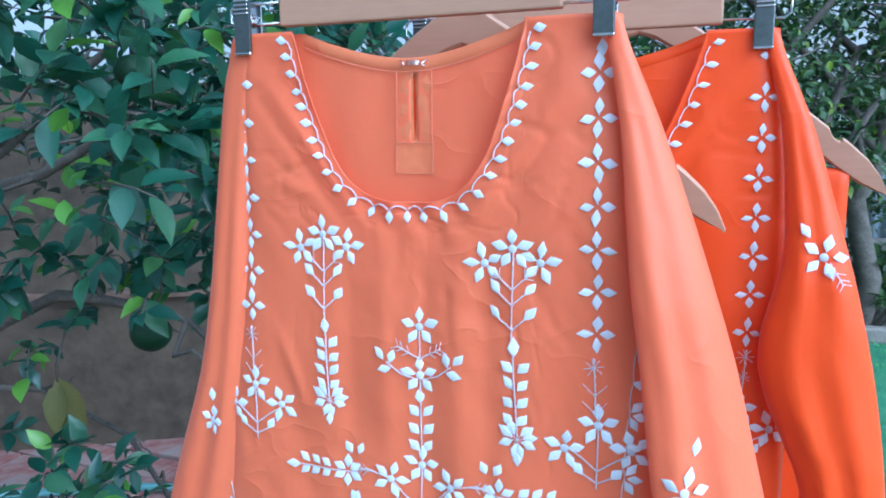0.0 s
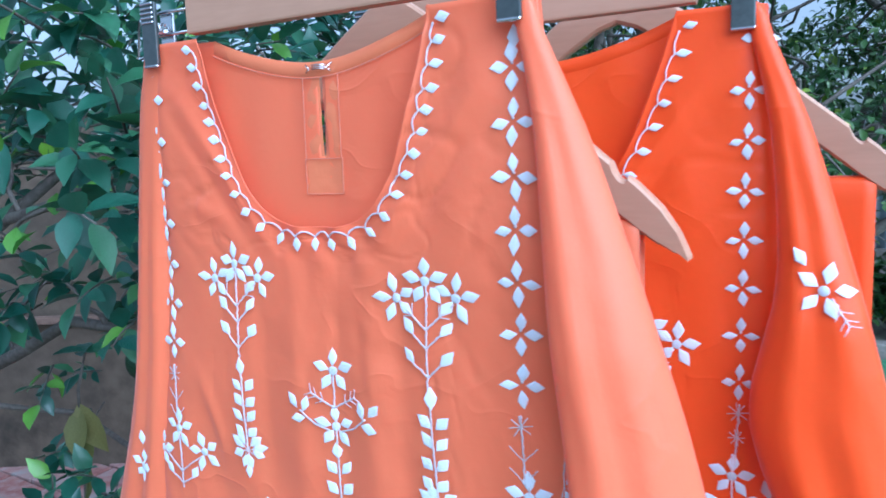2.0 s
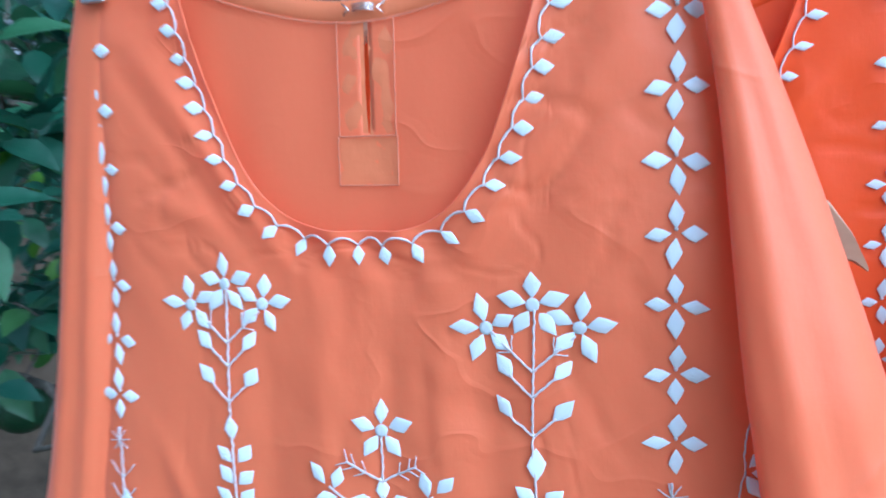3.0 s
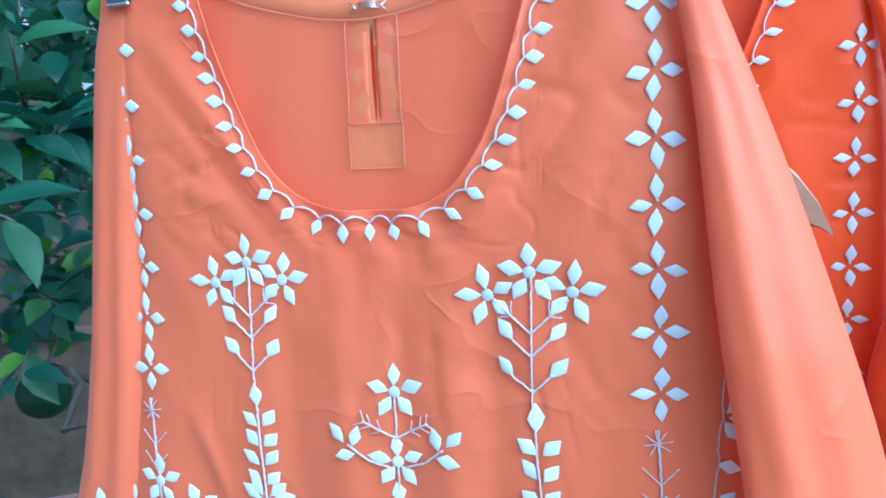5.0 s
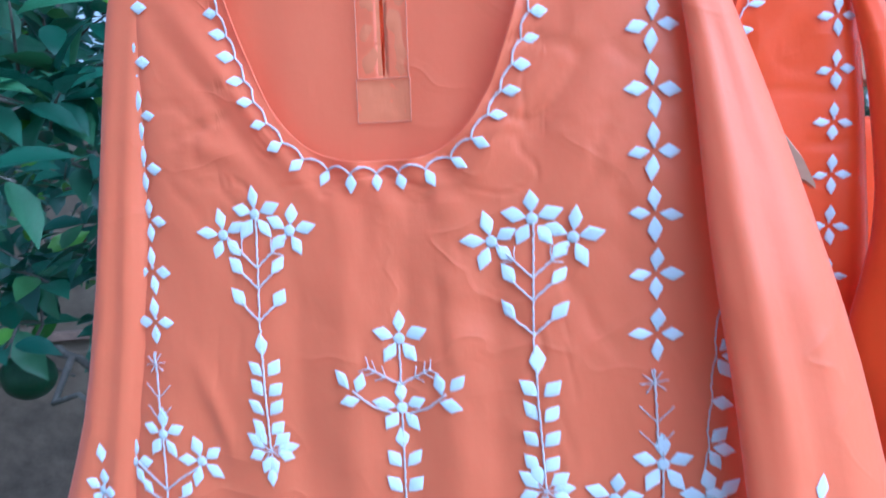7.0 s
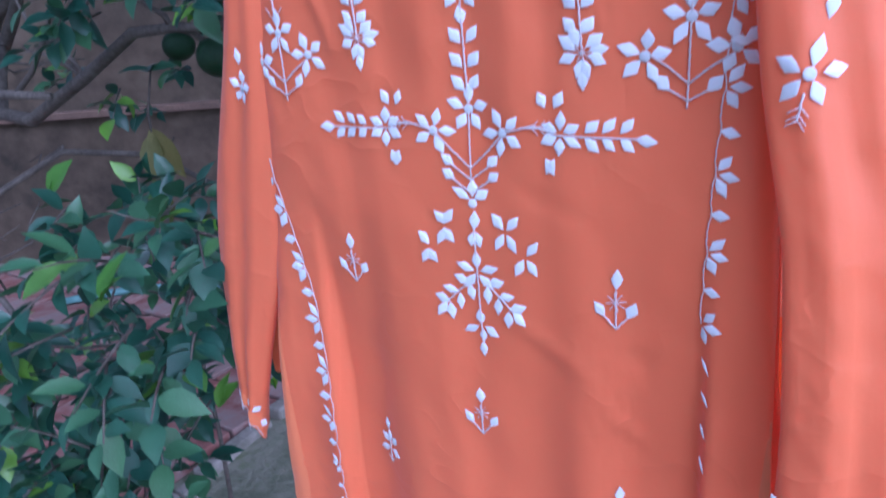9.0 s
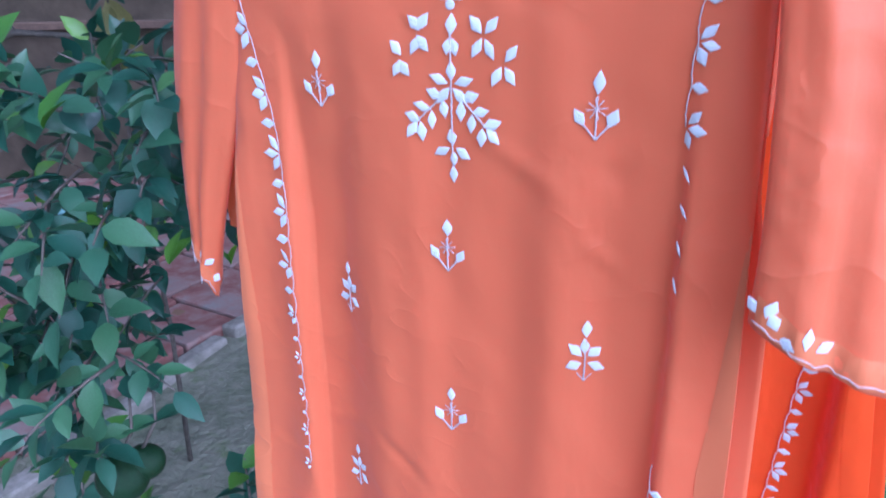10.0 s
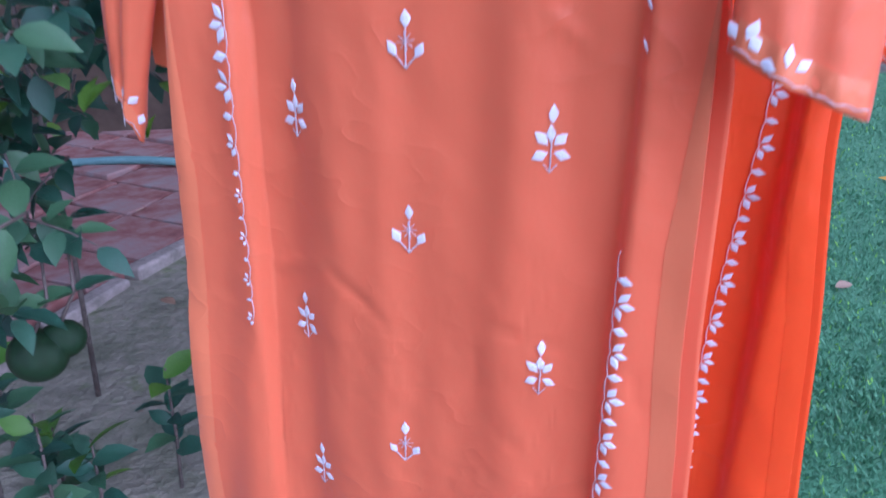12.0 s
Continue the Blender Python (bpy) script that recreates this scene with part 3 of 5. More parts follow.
class Kurta:
    def __init__(self, at, label, mat, hem_mat, width, neck, seed, calm=1.0):
        self.ob = thing("kurta", at, label, "tunic", "kurtas on hangers")
        self.mat, self.hem_mat, self.width, self.neck, self.seed, self.calm = mat, hem_mat, width, neck, seed, calm
        self.hem = 0.22
        self.slit = False

    def hw(self, z, side=1):
        return smooth_lerp([(r[0], r[1] if side > 0 else r[2]) for r in self.width], z)

    def neck_z(self, x):
        """Height of the front neckline at x."""
        c, w, bottom, power = self.neck
        d = min(1.0, x / (c + w) if x > 0 else x / (c - w))
        return bottom + (1.597 - bottom) * d ** power

    def front(self, x, z):
        """Depth of the front cloth: folds that grow downwards, drape lines from the clips, small creases."""
        s = self.seed
        low = min(1.0, max(0.0, (1.22 - z) / 0.35))
        deep = min(1.0, max(0.0, (1.06 - z) / 0.18))
        shallow = min(1.0, max(0.0, (z - 0.35) / 0.35))
        y = 0.0
        for c, wd, amp in ((-0.075, 0.036, -0.005), (-0.125, 0.026, 0.003), (0.05, 0.045, 0.004), (0.105, 0.026, -0.0035), (0.15, 0.024, 0.0035), (0.005, 0.018, 0.0018), (-0.03, 0.016, -0.002)):
            y += amp * low * math.exp(-(((x - c * (1 + 0.12 * (1 - z))) / wd) ** 2))
        # side strips stand forward of the sunken middle
        for sd, edge, sink, wd, step in ((1, 0.202, 0.015, 0.06, 0.008), (-1, 0.174, 0.018, 0.075, 0.006)):
            u = sd * x - edge
            if u < 0:
                y += sink * deep * math.exp(-((u / wd) ** 2)) * (0.55 + 0.45 * shallow)
            y -= step * deep / (1 + math.exp(-(u - 0.004) / 0.0032))
            if u >= 0:
                y += sink * deep * math.exp(-((u / 0.006) ** 2)) * (0.55 + 0.45 * shallow)
                y += 0.003 * deep * math.sin(u * 75 + z * 6)
        y += 0.007 * low * noise.noise((x * 9 + s, z * 2.0, s)) * self.calm
        high = min(1.0, max(0.0, (z - 1.25) / 0.15))
        for sd in (-1, 1):
            # drape from the clip towards the neckline
            v = 1.57 - z
            if 0 < v < 0.3:
                fade = math.sin(math.pi * min(1, v / 0.19)) * high
                for off, wd, amp in ((0.004, 0.007, 0.0028), (0.022, 0.006, -0.0022), (0.036, 0.006, 0.0022), (0.054, 0.007, -0.002), (0.07, 0.006, 0.0018), (-0.016, 0.006, -0.002), (-0.034, 0.007, 0.0016)):
                    u = (sd * x - 0.155) * 0.8 + v * 0.6 + off
                    y += amp * math.exp(-((u / wd) ** 2)) * fade
        # vertical slack under the neckline
        for c, wd, amp in ((0.012, 0.012, 0.0035), (-0.028, 0.014, -0.003), (0.045, 0.013, -0.0028), (0.075, 0.012, 0.0025), (-0.07, 0.013, 0.002)):
            v = 1.42 - z
            if 0 < v < 0.32:
                y += amp * math.exp(-(((x - c - 0.1 * v * c) / wd) ** 2)) * math.sin(math.pi * v / 0.32) * self.calm
        y += 0.0048 * noise.noise((x * 10 + 3 * s, z * 4.5, 1.7 + s)) * self.calm
        y += 0.0026 * noise.noise((x * 24 + 5 * s, z * 9, 6.2 + s)) * self.calm
        y += 0.0010 * noise.noise((x * 26 + z * 20, z * 12 - x * 10, 4.1 + s)) * self.calm
        for k, f in enumerate((13, 21)):
            cr = noise.noise((x * f - z * f * 1.3, z * f + x * f * 0.6, 9.3 + s + 5 * k))
            y += (0.0015, 0.0010)[k] * (max(0.0, 0.085 - abs(cr)) / 0.085) ** 1.5 * max(0.0, 0.4 + 1.6 * noise.noise((x * 5 + k, z * 5, 2.2 + s)))
        for x0, z0, x1, z1, amp, wd in CREASES:
            dx, dz = x1 - x0, z1 - z0
            n = dx * dx + dz * dz
            f = ((x - x0) * dx + (z - z0) * dz) / n
            if -0.05 < f < 1.05:
                d = abs((x - x0) * dz - (z - z0) * dx) / math.sqrt(n)
                if d < 4 * wd:
                    y += amp * math.exp(-((d / wd) ** 2)) * math.sin(math.pi * min(1, max(0, f)))
        # gathers and lift at the neckline
        if z > 1.38:
            d = z - self.neck_z(x)
            y -= 0.0022 * math.exp(-abs(d) / 0.010)
        if self.slit:
            # the shoulder side falls back a little
            y += 0.010 * min(1.0, max(0.0, (x - 0.06) / 0.13)) ** 2 * min(1.0, max(0.0, (z - 1.12) / 0.16))
        side = 1 if x > 0 else -1
        rim = self.hw(z, side) - abs(x)
        y += 0.013 * math.exp(-max(0.0, rim) / 0.009) * min(1.0, max(0.0, (z - 0.90) / 0.16))
        return y - 0.004

    def back(self, x, z):
        y = 0.013 + 0.003 * noise.noise((x * 8, z * 5, 3.3 + self.seed)) + 0.002 * noise.noise((x * 26, z * 10, 8 + self.seed))
        low = min(1.0, max(0.0, (1.0 - z) / 0.3))
        return y + 0.02 * low

    def panel(self, name, f, top, extra, us, nz, label=""):
        vs, fs = [], []
        cols = len(us)
        zmin = self.hem
        for u in us:
            side = 1 if u > 0 else -1
            x_top = u * (self.hw(1.58, side))
            zt = top(x_top)
            for j in range(nz + 1):
                top_rows = nz // 4
                if j <= top_rows:
                    z = zt + (1.40 - zt) * j / top_rows
                else:
                    z = 1.40 + (zmin - 1.40) * (j - top_rows) / (nz - top_rows)
                low = min(1.0, max(0.0, (0.95 - z) / 0.1))
                blend = min(1.0, max(0.0, (1.40 - z) / 0.15))
                x = u * (self.hw(z, side) + (extra if side > 0 else -0.004) * (low if extra else 0.0))
                outer = min(1.0, max(0.0, (abs(x_top) - 0.135) / 0.055))
                mixed = max(outer, blend * blend * (3 - 2 * blend))
                x = x_top + (x - x_top) * mixed
                vs.append((x, f(x, z), z))
        hole = self.neck[0] + 0.005
        for i in range(cols - 1):
            for j in range(nz):
                q = i * (nz + 1) + j
                if name == "back_panel" and abs(vs[q][0] - hole) < 0.0046 and abs(vs[q + nz + 1][0] - hole) < 0.0046 and vs[q][2] > 1.489 and vs[q][2] < 1.563 and self.slit:
                    continue
                fs.append((q, q + 1, q + nz + 2, q + nz + 1))
        ob = part(name, mesh_of(name, vs, fs), self.mat, self.ob, label)
        so = ob.modifiers.new("thick", "SOLIDIFY")
        so.thickness, so.offset = 0.0009, 1.0 if name == "back_panel" else -1.0
        return ob

    def body(self):
        c, w = self.neck[:2]
        wt = self.hw(1.58)
        us = sorted(set([round(-1 + 2 * i / 110, 5) for i in range(111)] + [round((c + sgn * w * (1 - 0.2 * (k / 14) ** 2)) / wt, 5) for sgn in (-1, 1) for k in range(15)]))
        self.panel("front_panel", self.front, self.neck_z, 0.0, us, 190)

        def back_top(x):
            d = min(1.0, abs(x - c) / w)
            return 1.567 + 0.030 * d ** 1.7

        self.panel("back_panel", self.back, back_top, 0.014, [-1 + 2 * i / 130 for i in range(131)], 130)
        # bias facing round the back neck
        vs, fs = [], []
        n = 50
        for i in range(n + 1):
            x = c + w * (-0.98 + 1.96 * i / n)
            zt = back_top(x) + 0.0012
            for dz, dy in ((0, 0.0), (-0.0004, -0.0011), (-0.006, -0.0013), (-0.0122, -0.0012), (-0.0130, -0.0002)):
                vs.append((x, self.back(x, zt + dz) + dy, zt + dz))
        for i in range(n):
            for j in range(4):
                q = i * 5 + j
                fs.append((q, q + 1, q + 6, q + 5))
        part("neck_binding", mesh_of("neck_binding", vs, fs), self.hem_mat, self.ob, "stitched neck binding")
        # side hems by the slits
        for side in (-1, 1):
            vs, fs = [], []
            for j in range(61):
                z = 0.93 + (self.hem - 0.93) * j / 60
                for k in range(4):
                    x = side * (self.hw(z, side) - 0.0003 - 0.024 * min(1.0, 0.05 + j / 20) * k / 3)
                    pucker = 0.0013 * noise.noise((z * 90, k * 2.0, side))
                    vs.append((x, self.front(x, z) - (0.0003 + (0.0 if k in (0, 3) else 0.0011) * min(1.0, j / 8)) - pucker * min(1.0, j / 8), z))
            for j in range(60):
                for k in range(3):
                    q = j * 4 + k
                    fs.append((q, q + 1, q + 5, q + 4) if side > 0 else (q, q + 4, q + 5, q + 1))
            part("side_hem", mesh_of("side_hem", vs, fs), self.hem_mat, self.ob, "turned and stitched slit hem")

    def sleeve(self, side, rows, y_mid, half, hem, seed, slack=0.6, turn=0.0, fore=0.0):
        """Flattened hanging sleeve. rows: height, inner edge, outer edge; hem: height by the inner and outer edge."""
        inner = [(r[0], r[1]) for r in rows]
        outer = [(r[0], r[2]) for r in rows]

        def edge(z):
            return smooth_lerp(inner, z), smooth_lerp(outer, z)

        def depth(s, z, facing):
            """Depth at s from the inner (0) to the outer (1) edge."""
            drop = min(1.0, max(0.0, (1.6 - z) / 0.25))
            ring = math.sqrt(max(0.0, 1 - (2 * s - 1) ** 2))
            fold = 0.009 * math.exp(-(((s - 0.30 - 0.15 * (1.2 - z)) / 0.09) ** 2)) - 0.008 * math.exp(-(((s - 0.52 - 0.1 * (1.2 - z)) / 0.08) ** 2)) + 0.005 * math.exp(-(((s - 0.75) / 0.08) ** 2))
            fold += 0.003 * noise.noise((s * 3 + seed, z * 9, seed)) + 0.004 * noise.noise((s * 2 + seed, z * 22 + s * 6, seed + 4))
            fold += 0.004 * max(0.0, 0.1 - abs(noise.noise((s * 2.5 + seed, z * 14 - s * 5, seed + 8)))) / 0.1
            grown = min(1.0, max(0.0, (1.58 - z) / 0.45))
            return y_mid * drop + facing * (half * drop * ring * 0.9 + 0.004 * ring) - slack * fold * grown * ring + turn * (s - 0.1) * grown - fore * max(0.0, 1.5 - z) * (0.4 + 0.6 * s)

        def hem_z(s):
            return hem[0] + (hem[1] - hem[0]) * s - hem[2] * math.sin(math.pi * min(1, s * 0.9))

        na, nz = 34, 90
        vs, fs = [], []
        for j in range(nz + 1):
            for i in range(na):
                a = 2 * math.pi * i / na
                s = 0.5 - 0.5 * math.cos(a)
                facing = -1 if a < math.pi else 1
                bottom = hem_z(s) + (0.0 if facing < 0 else 0.012)
                z = 1.598 - 0.004 * (2 * s - 1) ** 2 + (bottom - 1.598) * j / nz
                xi, xo = edge(z)
                vs.append((side * (xi + (xo - xi) * s), depth(s, z, facing), z))
        for j in range(nz):
            for i in range(na):
                q, r = j * na + i, j * na + (i + 1) % na
                fs.append((q, r, r + na, q + na) if side < 0 else (q, q + na, r + na, r))
        ob = part("sleeve", mesh_of("sleeve", vs, fs), self.mat, self.ob)
        so = ob.modifiers.new("thick", "SOLIDIFY")
        so.thickness, so.offset = 0.0009, -1.0

        def surf(x, z):
            xi, xo = edge(z)
            s = min(0.97, max(0.03, (side * x - xi) / (xo - xi)))
            return depth(s, z, -1)

        return surf, edge, hem_z

    def keyhole(self):
        """Faced slit at the back neck with a hook, seen through the front opening."""
        vs, fs = [], []
        x0 = self.neck[0] + 0.005
        for sgn in (-1, 1):
            b = len(vs)
            for j in range(31):
                z = 1.566 - 0.079 * j / 30
                gap = 0.0012 * math.sin(math.pi * min(1, (j + 1) / 31)) ** 0.7 + 0.0003
                for k in range(4):
                    x = x0 + sgn * (gap + (0.0185 - gap) * k / 3)
                    vs.append((x, self.back(x, z) - (0.0006 if k in (0, 3) else 0.0010) - 0.0012 * noise.noise((z * 75, k * 0.8, sgn * 3)), z))
            for j in range(30):
                for k in range(3):
                    q = b + j * 4 + k
                    fs.append((q, q + 1, q + 5, q + 4) if sgn < 0 else (q, q + 4, q + 5, q + 1))
        b = len(vs)
        for j in range(9):
            for k in range(9):
                z, x = 1.486 - 0.029 * j / 8, x0 - 0.0195 + 0.039 * k / 8
                vs.append((x, self.back(x, z) - 0.0011 - 0.0006 * noise.noise((x * 120, z * 120, 0)), z))
        for j in range(8):
            for k in range(8):
                q = b + j * 9 + k
                fs.append((q, q + 9, q + 10, q + 1))
        part("keyhole_facing", mesh_of("keyhole_facing", vs, fs), self.hem_mat, self.ob, "stitched keyhole facing")
        rim = [(x0 - 0.0195, 1.487), (x0 - 0.0195, 1.457), (x0 + 0.0195, 1.457), (x0 + 0.0195, 1.487), (x0 - 0.0195, 1.487)]
        nd = Needle(self.ob, lambda x, z: self.back(x, z) - 0.0012, 3, STITCH)
        nd.line(*rim, r=0.0004)
        nd.line((x0 - 0.0185, 1.487), (x0 - 0.0185, 1.556), r=0.0004)
        nd.line((x0 + 0.0185, 1.487), (x0 + 0.0185, 1.556), r=0.0004)
        c, w = self.neck[:2]
        low = []
        for i in range(41):
            d = -0.97 + 1.94 * i / 40
            low.append((c + w * d, 1.567 + 0.030 * abs(d) ** 1.7 - 0.0125))
        nd.line(*low, r=0.0005)
        nd.done("stitching", "dark peach seam stitching")
        vs, fs = [], []
        y = self.back(x0, 1.563) - 0.004
        for k in range(3):
            tube_data([(x0 - 0.007, y, 1.5615 + 0.0016 * k), (x0, y - 0.002, 1.5618 + 0.0016 * k), (x0 + 0.007, y, 1.5612 + 0.0016 * k)], 0.0006, 6, vs, fs)
        tube_data([(x0 - 0.014, y + 0.001, 1.566), (x0 - 0.009, y - 0.001, 1.562), (x0 - 0.013, y, 1.559)], 0.0006, 5, vs, fs)
        tube_data([(x0 + 0.014, y + 0.001, 1.566), (x0 + 0.009, y - 0.001, 1.562), (x0 + 0.013, y, 1.559)], 0.0006, 5, vs, fs)
        part("hook", mesh_of("hook", vs, fs), CHROME, self.ob, "small steel hook and eye")

    def neck_vine(self, nd, count, only=None, slim=0.0095):
        """Scalloped cord along the neckline with leaves that hang outwards."""
        c, w, bottom, power = self.neck
        # walk along the neckline at even steps
        fine = []
        for i in range(801):
            x = c - w + 2 * w * i / 800
            fine.append((x, self.neck_z(x)))
        run, marks = 0.0, []
        total = sum(math.hypot(b[0] - a[0], b[1] - a[1]) for a, b in zip(fine, fine[1:]))
        step = total / count
        want = step * 0.5
        for a, b in zip(fine, fine[1:]):
            run += math.hypot(b[0] - a[0], b[1] - a[1])
            if run >= want:
                tx, tz = b[0] - a[0], b[1] - a[1]
                n = math.hypot(tx, tz)
                marks.append((a[0], a[1], tx / n, tz / n))
                want += step
        cord = []
        for i, (x, z, tx, tz) in enumerate(marks):
            ox, oz = tz, -tx  # away from the opening
            if only is None or only(x, z):
                ang = math.degrees(math.atan2(oz, ox))
                lean = max(0.0, min(1.0, abs(x - c) / 0.05)) * (24 if x > c else -24)
                nd.petal(x + ox * 0.0085, z + oz * 0.0085, ang + lean, 0.0128, slim * 0.93)
            if i + 1 < len(marks):
                x2, z2, tx2, tz2 = marks[i + 1]
                for q in range(7):
                    f = q / 7
                    out = 0.0085 - (0.0052 - 0.0027 * min(1.0, abs(x - c) / 0.07)) * math.sin(math.pi * f) ** 0.8
                    cord.append((x + (x2 - x) * f + (ox + (tz2 - ox) * f) * out, z + (z2 - z) * f + (oz + (-tx2 - oz) * f) * out))
        cord = [(x, min(z, 1.594)) for x, z in cord]
        nd.line(*cord, r=0.0008)
        nd.done("embroidered_neck_vine", "white leaf vine stitched round the neck")


def peach_kurta():
    width = [(0.30, 0.292, 0.297), (0.5, 0.281, 0.284), (0.6, 0.272, 0.275), (0.77, 0.266, 0.265), (0.95, 0.257, 0.253), (1.17, 0.245, 0.234), (1.30, 0.234, 0.214), (1.40, 0.220, 0.204), (1.5, 0.208, 0.203), (1.56, 0.196, 0.198), (1.62, 0.193, 0.196)]
    k = Kurta((0, 0, 0), "peach cotton kurta with white leaf embroidery, clipped to a hanger", PEACH, PEACH_HEM, width, (-0.007, 0.119, 1.430, 3.3), 1.0)
    k.slit = True
    k.body()
    k.keyhole()
    nd = Needle(k.ob, k.front, 11)
    k.neck_vine(nd, 27)
    for x in (0.1785, -0.1905):
        for i in range(7):
            nd.star(x + 0.0006 * (i - 3), 1.5475 - 0.0390 * i)
            nd.done("embroidered_star", "four white satin petals")
        nd.petal(x, 1.560, 90, 0.016, 0.0098)
        nd.line((x, 1.29), (x + 0.003, 1.235))
        nd.burst(x, 1.281)
        for z in (1.262, 1.245):
            for s in (-1, 1):
                nd.line((x + 0.002, z - 0.008), (x + 0.002 + s * 0.011, z + 0.003), r=0.00045)
        nd.done("embroidered_ladder")
        nd.corner_flower(x + (0.006 if x > 0 else 0.004), 1.226)
        nd.done("embroidered_corner_spray", "three white flowers on a forked stem")
    nd.tree(-0.098, 1.411, 0.003)
    nd.done("embroidered_tree", "three-flowered tree on a leafy stem")
    nd.tree(0.1015, 1.405, 0.007, 1.05)
    nd.done("embroidered_tree", "three-flowered tree on a leafy stem")
    nd.big_motif(0.007, 1.3235)
    nd.done("embroidered_centre_motif", "large branching flower motif")
    for x, z in ((-0.137, 1.034), (0.134, 1.034), (0.0, 0.892), (0.001, 0.71), (-0.004, 0.45)):
        nd.sprig(x, z)
        nd.done("embroidered_sprig")
    for x, z in ((-0.124, 0.821), (0.136, 0.819), (-0.130, 0.584), (0.143, 0.588), (-0.118, 0.38)):
        nd.posy(x, z)
        nd.done("embroidered_posy")
    nd.vine([(1.20, -0.240), (1.1, -0.232), (1.03, -0.212), (0.95, -0.193), (0.87, -0.187), (0.77, -0.186), (0.66, -0.188), (0.52, -0.190)], -1, 1.22)
    nd.done("embroidered_side_vine", "white leaf vine down the side")
    nd.vine([(1.33, 0.219), (1.24, 0.213), (1.15, 0.209), (1.0, 0.202), (0.8, 0.206), (0.7, 0.209), (0.6, 0.211), (0.42, 0.212), (0.3, 0.212)], 1, 0.96, 0.03, (0.72, 1.01))
    nd.done("embroidered_side_vine", "white leaf vine down the side")
    # sleeves
    rows = [(1.60, 0.176, 0.190), (1.585, 0.182, 0.196), (1.5, 0.198, 0.232), (1.417, 0.206, 0.262), (1.35, 0.213, 0.284), (1.30, 0.222, 0.300), (1.187, 0.236, 0.327), (1.084, 0.258, 0.352), (0.95, 0.268, 0.364), (0.83, 0.268, 0.370)]
    surf, edge, hem_z = k.sleeve(1, rows, -0.012, 0.018, (0.885, 0.842, 0.006), 2.2, 0.6, 0.07, 0.11)
    nd = Needle(k.ob, surf, 21)
    nd.flower(0.264, 1.194, turn=80, l=0.018)
    nd.petal(0.270, 1.224, 82, 0.017, 0.0105)
    nd.feather(0.2625, 1.183, 262, 0.017)
    nd.done("embroidered_sleeve_flower")
    cuff(nd, 1, edge, hem_z, PEACH_HEM, ((2, 2), (8, 1), (15, 3)))
    rows = [(1.60, 0.172, 0.195), (1.585, 0.174, 0.204), (1.545, 0.178, 0.216), (1.43, 0.190, 0.233), (1.33, 0.196, 0.248), (1.23, 0.206, 0.268), (1.14, 0.214, 0.300), (1.07, 0.226, 0.325), (1.0, 0.240, 0.341), (0.93, 0.262, 0.348), (0.90, 0.276, 0.350), (0.86, 0.290, 0.352), (0.82, 0.303, 0.353), (0.77, 0.319, 0.347), (0.72, 0.328, 0.338)]
    surf, edge, hem_z = k.sleeve(-1, rows, 0.006, 0.010, (0.735, 0.800, 0.0), 5.1, 0.4)
    nd = Needle(k.ob, surf, 23)
    vs, fs = [], []
    for i in range(13):
        for j in range(25):
            x = -0.232 - 0.092 * i / 12
            low = 0.815 + 0.006 * math.sin(i * 0.5)
            z = 0.96 + (low - 0.96) * j / 24
            vs.append((x - 0.03 * (z - 0.9), 0.036 + 0.005 * math.sin(i * 0.7 + z * 9), z))
    for i in range(12):
        for j in range(24):
            q = i * 25 + j
            fs.append((q, q + 1, q + 26, q + 25))
    part("sleeve_underside", mesh_of("sleeve_underside", vs, fs), PEACH, k.ob, "underside of the sleeve behind the slit")
    nd.flower(-0.247, 1.175, turn=80, l=0.013)
    nd.petal(-0.247, 1.198, 92, 0.016, 0.009)
    nd.done("embroidered_sleeve_flower")
    cuff(nd, -1, edge, hem_z, PEACH_HEM)
    return k


def cuff(nd, side, edge, hem_z, mat, spots=((4, 2), (13, 1), (21, 3), (31, 1))):
    """Doubled hem, scalloped cord and leaf groups along a sleeve's end."""
    vs, fs = [], []
    for i in range(31):
        s = 0.05 + 0.90 * i / 30
        for j in range(5):
            z = hem_z(s) + 0.001 + 0.022 * j / 4
            xi, xo = edge(z)
            x = side * (xi + (xo - xi) * s)
            vs.append((x, nd.surf(x, z) - (0.0012 if 0 < j < 4 else 0.0005) - 0.0005 * noise.noise((x * 130, z * 60, 3)), z))
    for i in range(30):
        for j in range(4):
            q = i * 5 + j
            fs.append((q, q + 1, q + 6, q + 5))
    part("cuff_hem", mesh_of("cuff_hem", vs, fs), mat, nd.garment, "doubled and stitched cuff hem")
    pts = []
    for i in range(41):
        s = 0.04 + 0.92 * i / 40
        z = hem_z(s) + 0.0025 + 0.002 * abs(math.sin(i * math.pi / 6))
        xi, xo = edge(z)
        pts.append((side * (xi + (xo - xi) * s), z))
    nd.line(*pts, r=0.0005)
    for i, n in spots:
        x, z = pts[i]
        for k in range(n):
            a = (90 + (k - (n - 1) / 2) * 62) if n > 1 else 115
            nd.petal(x + 0.005 * math.cos(radians(a)), z + 0.003 + 0.004 * math.sin(radians(a)), a, 0.0145, 0.0095)
    nd.done("embroidered_cuff", "scalloped white cuff stitching")


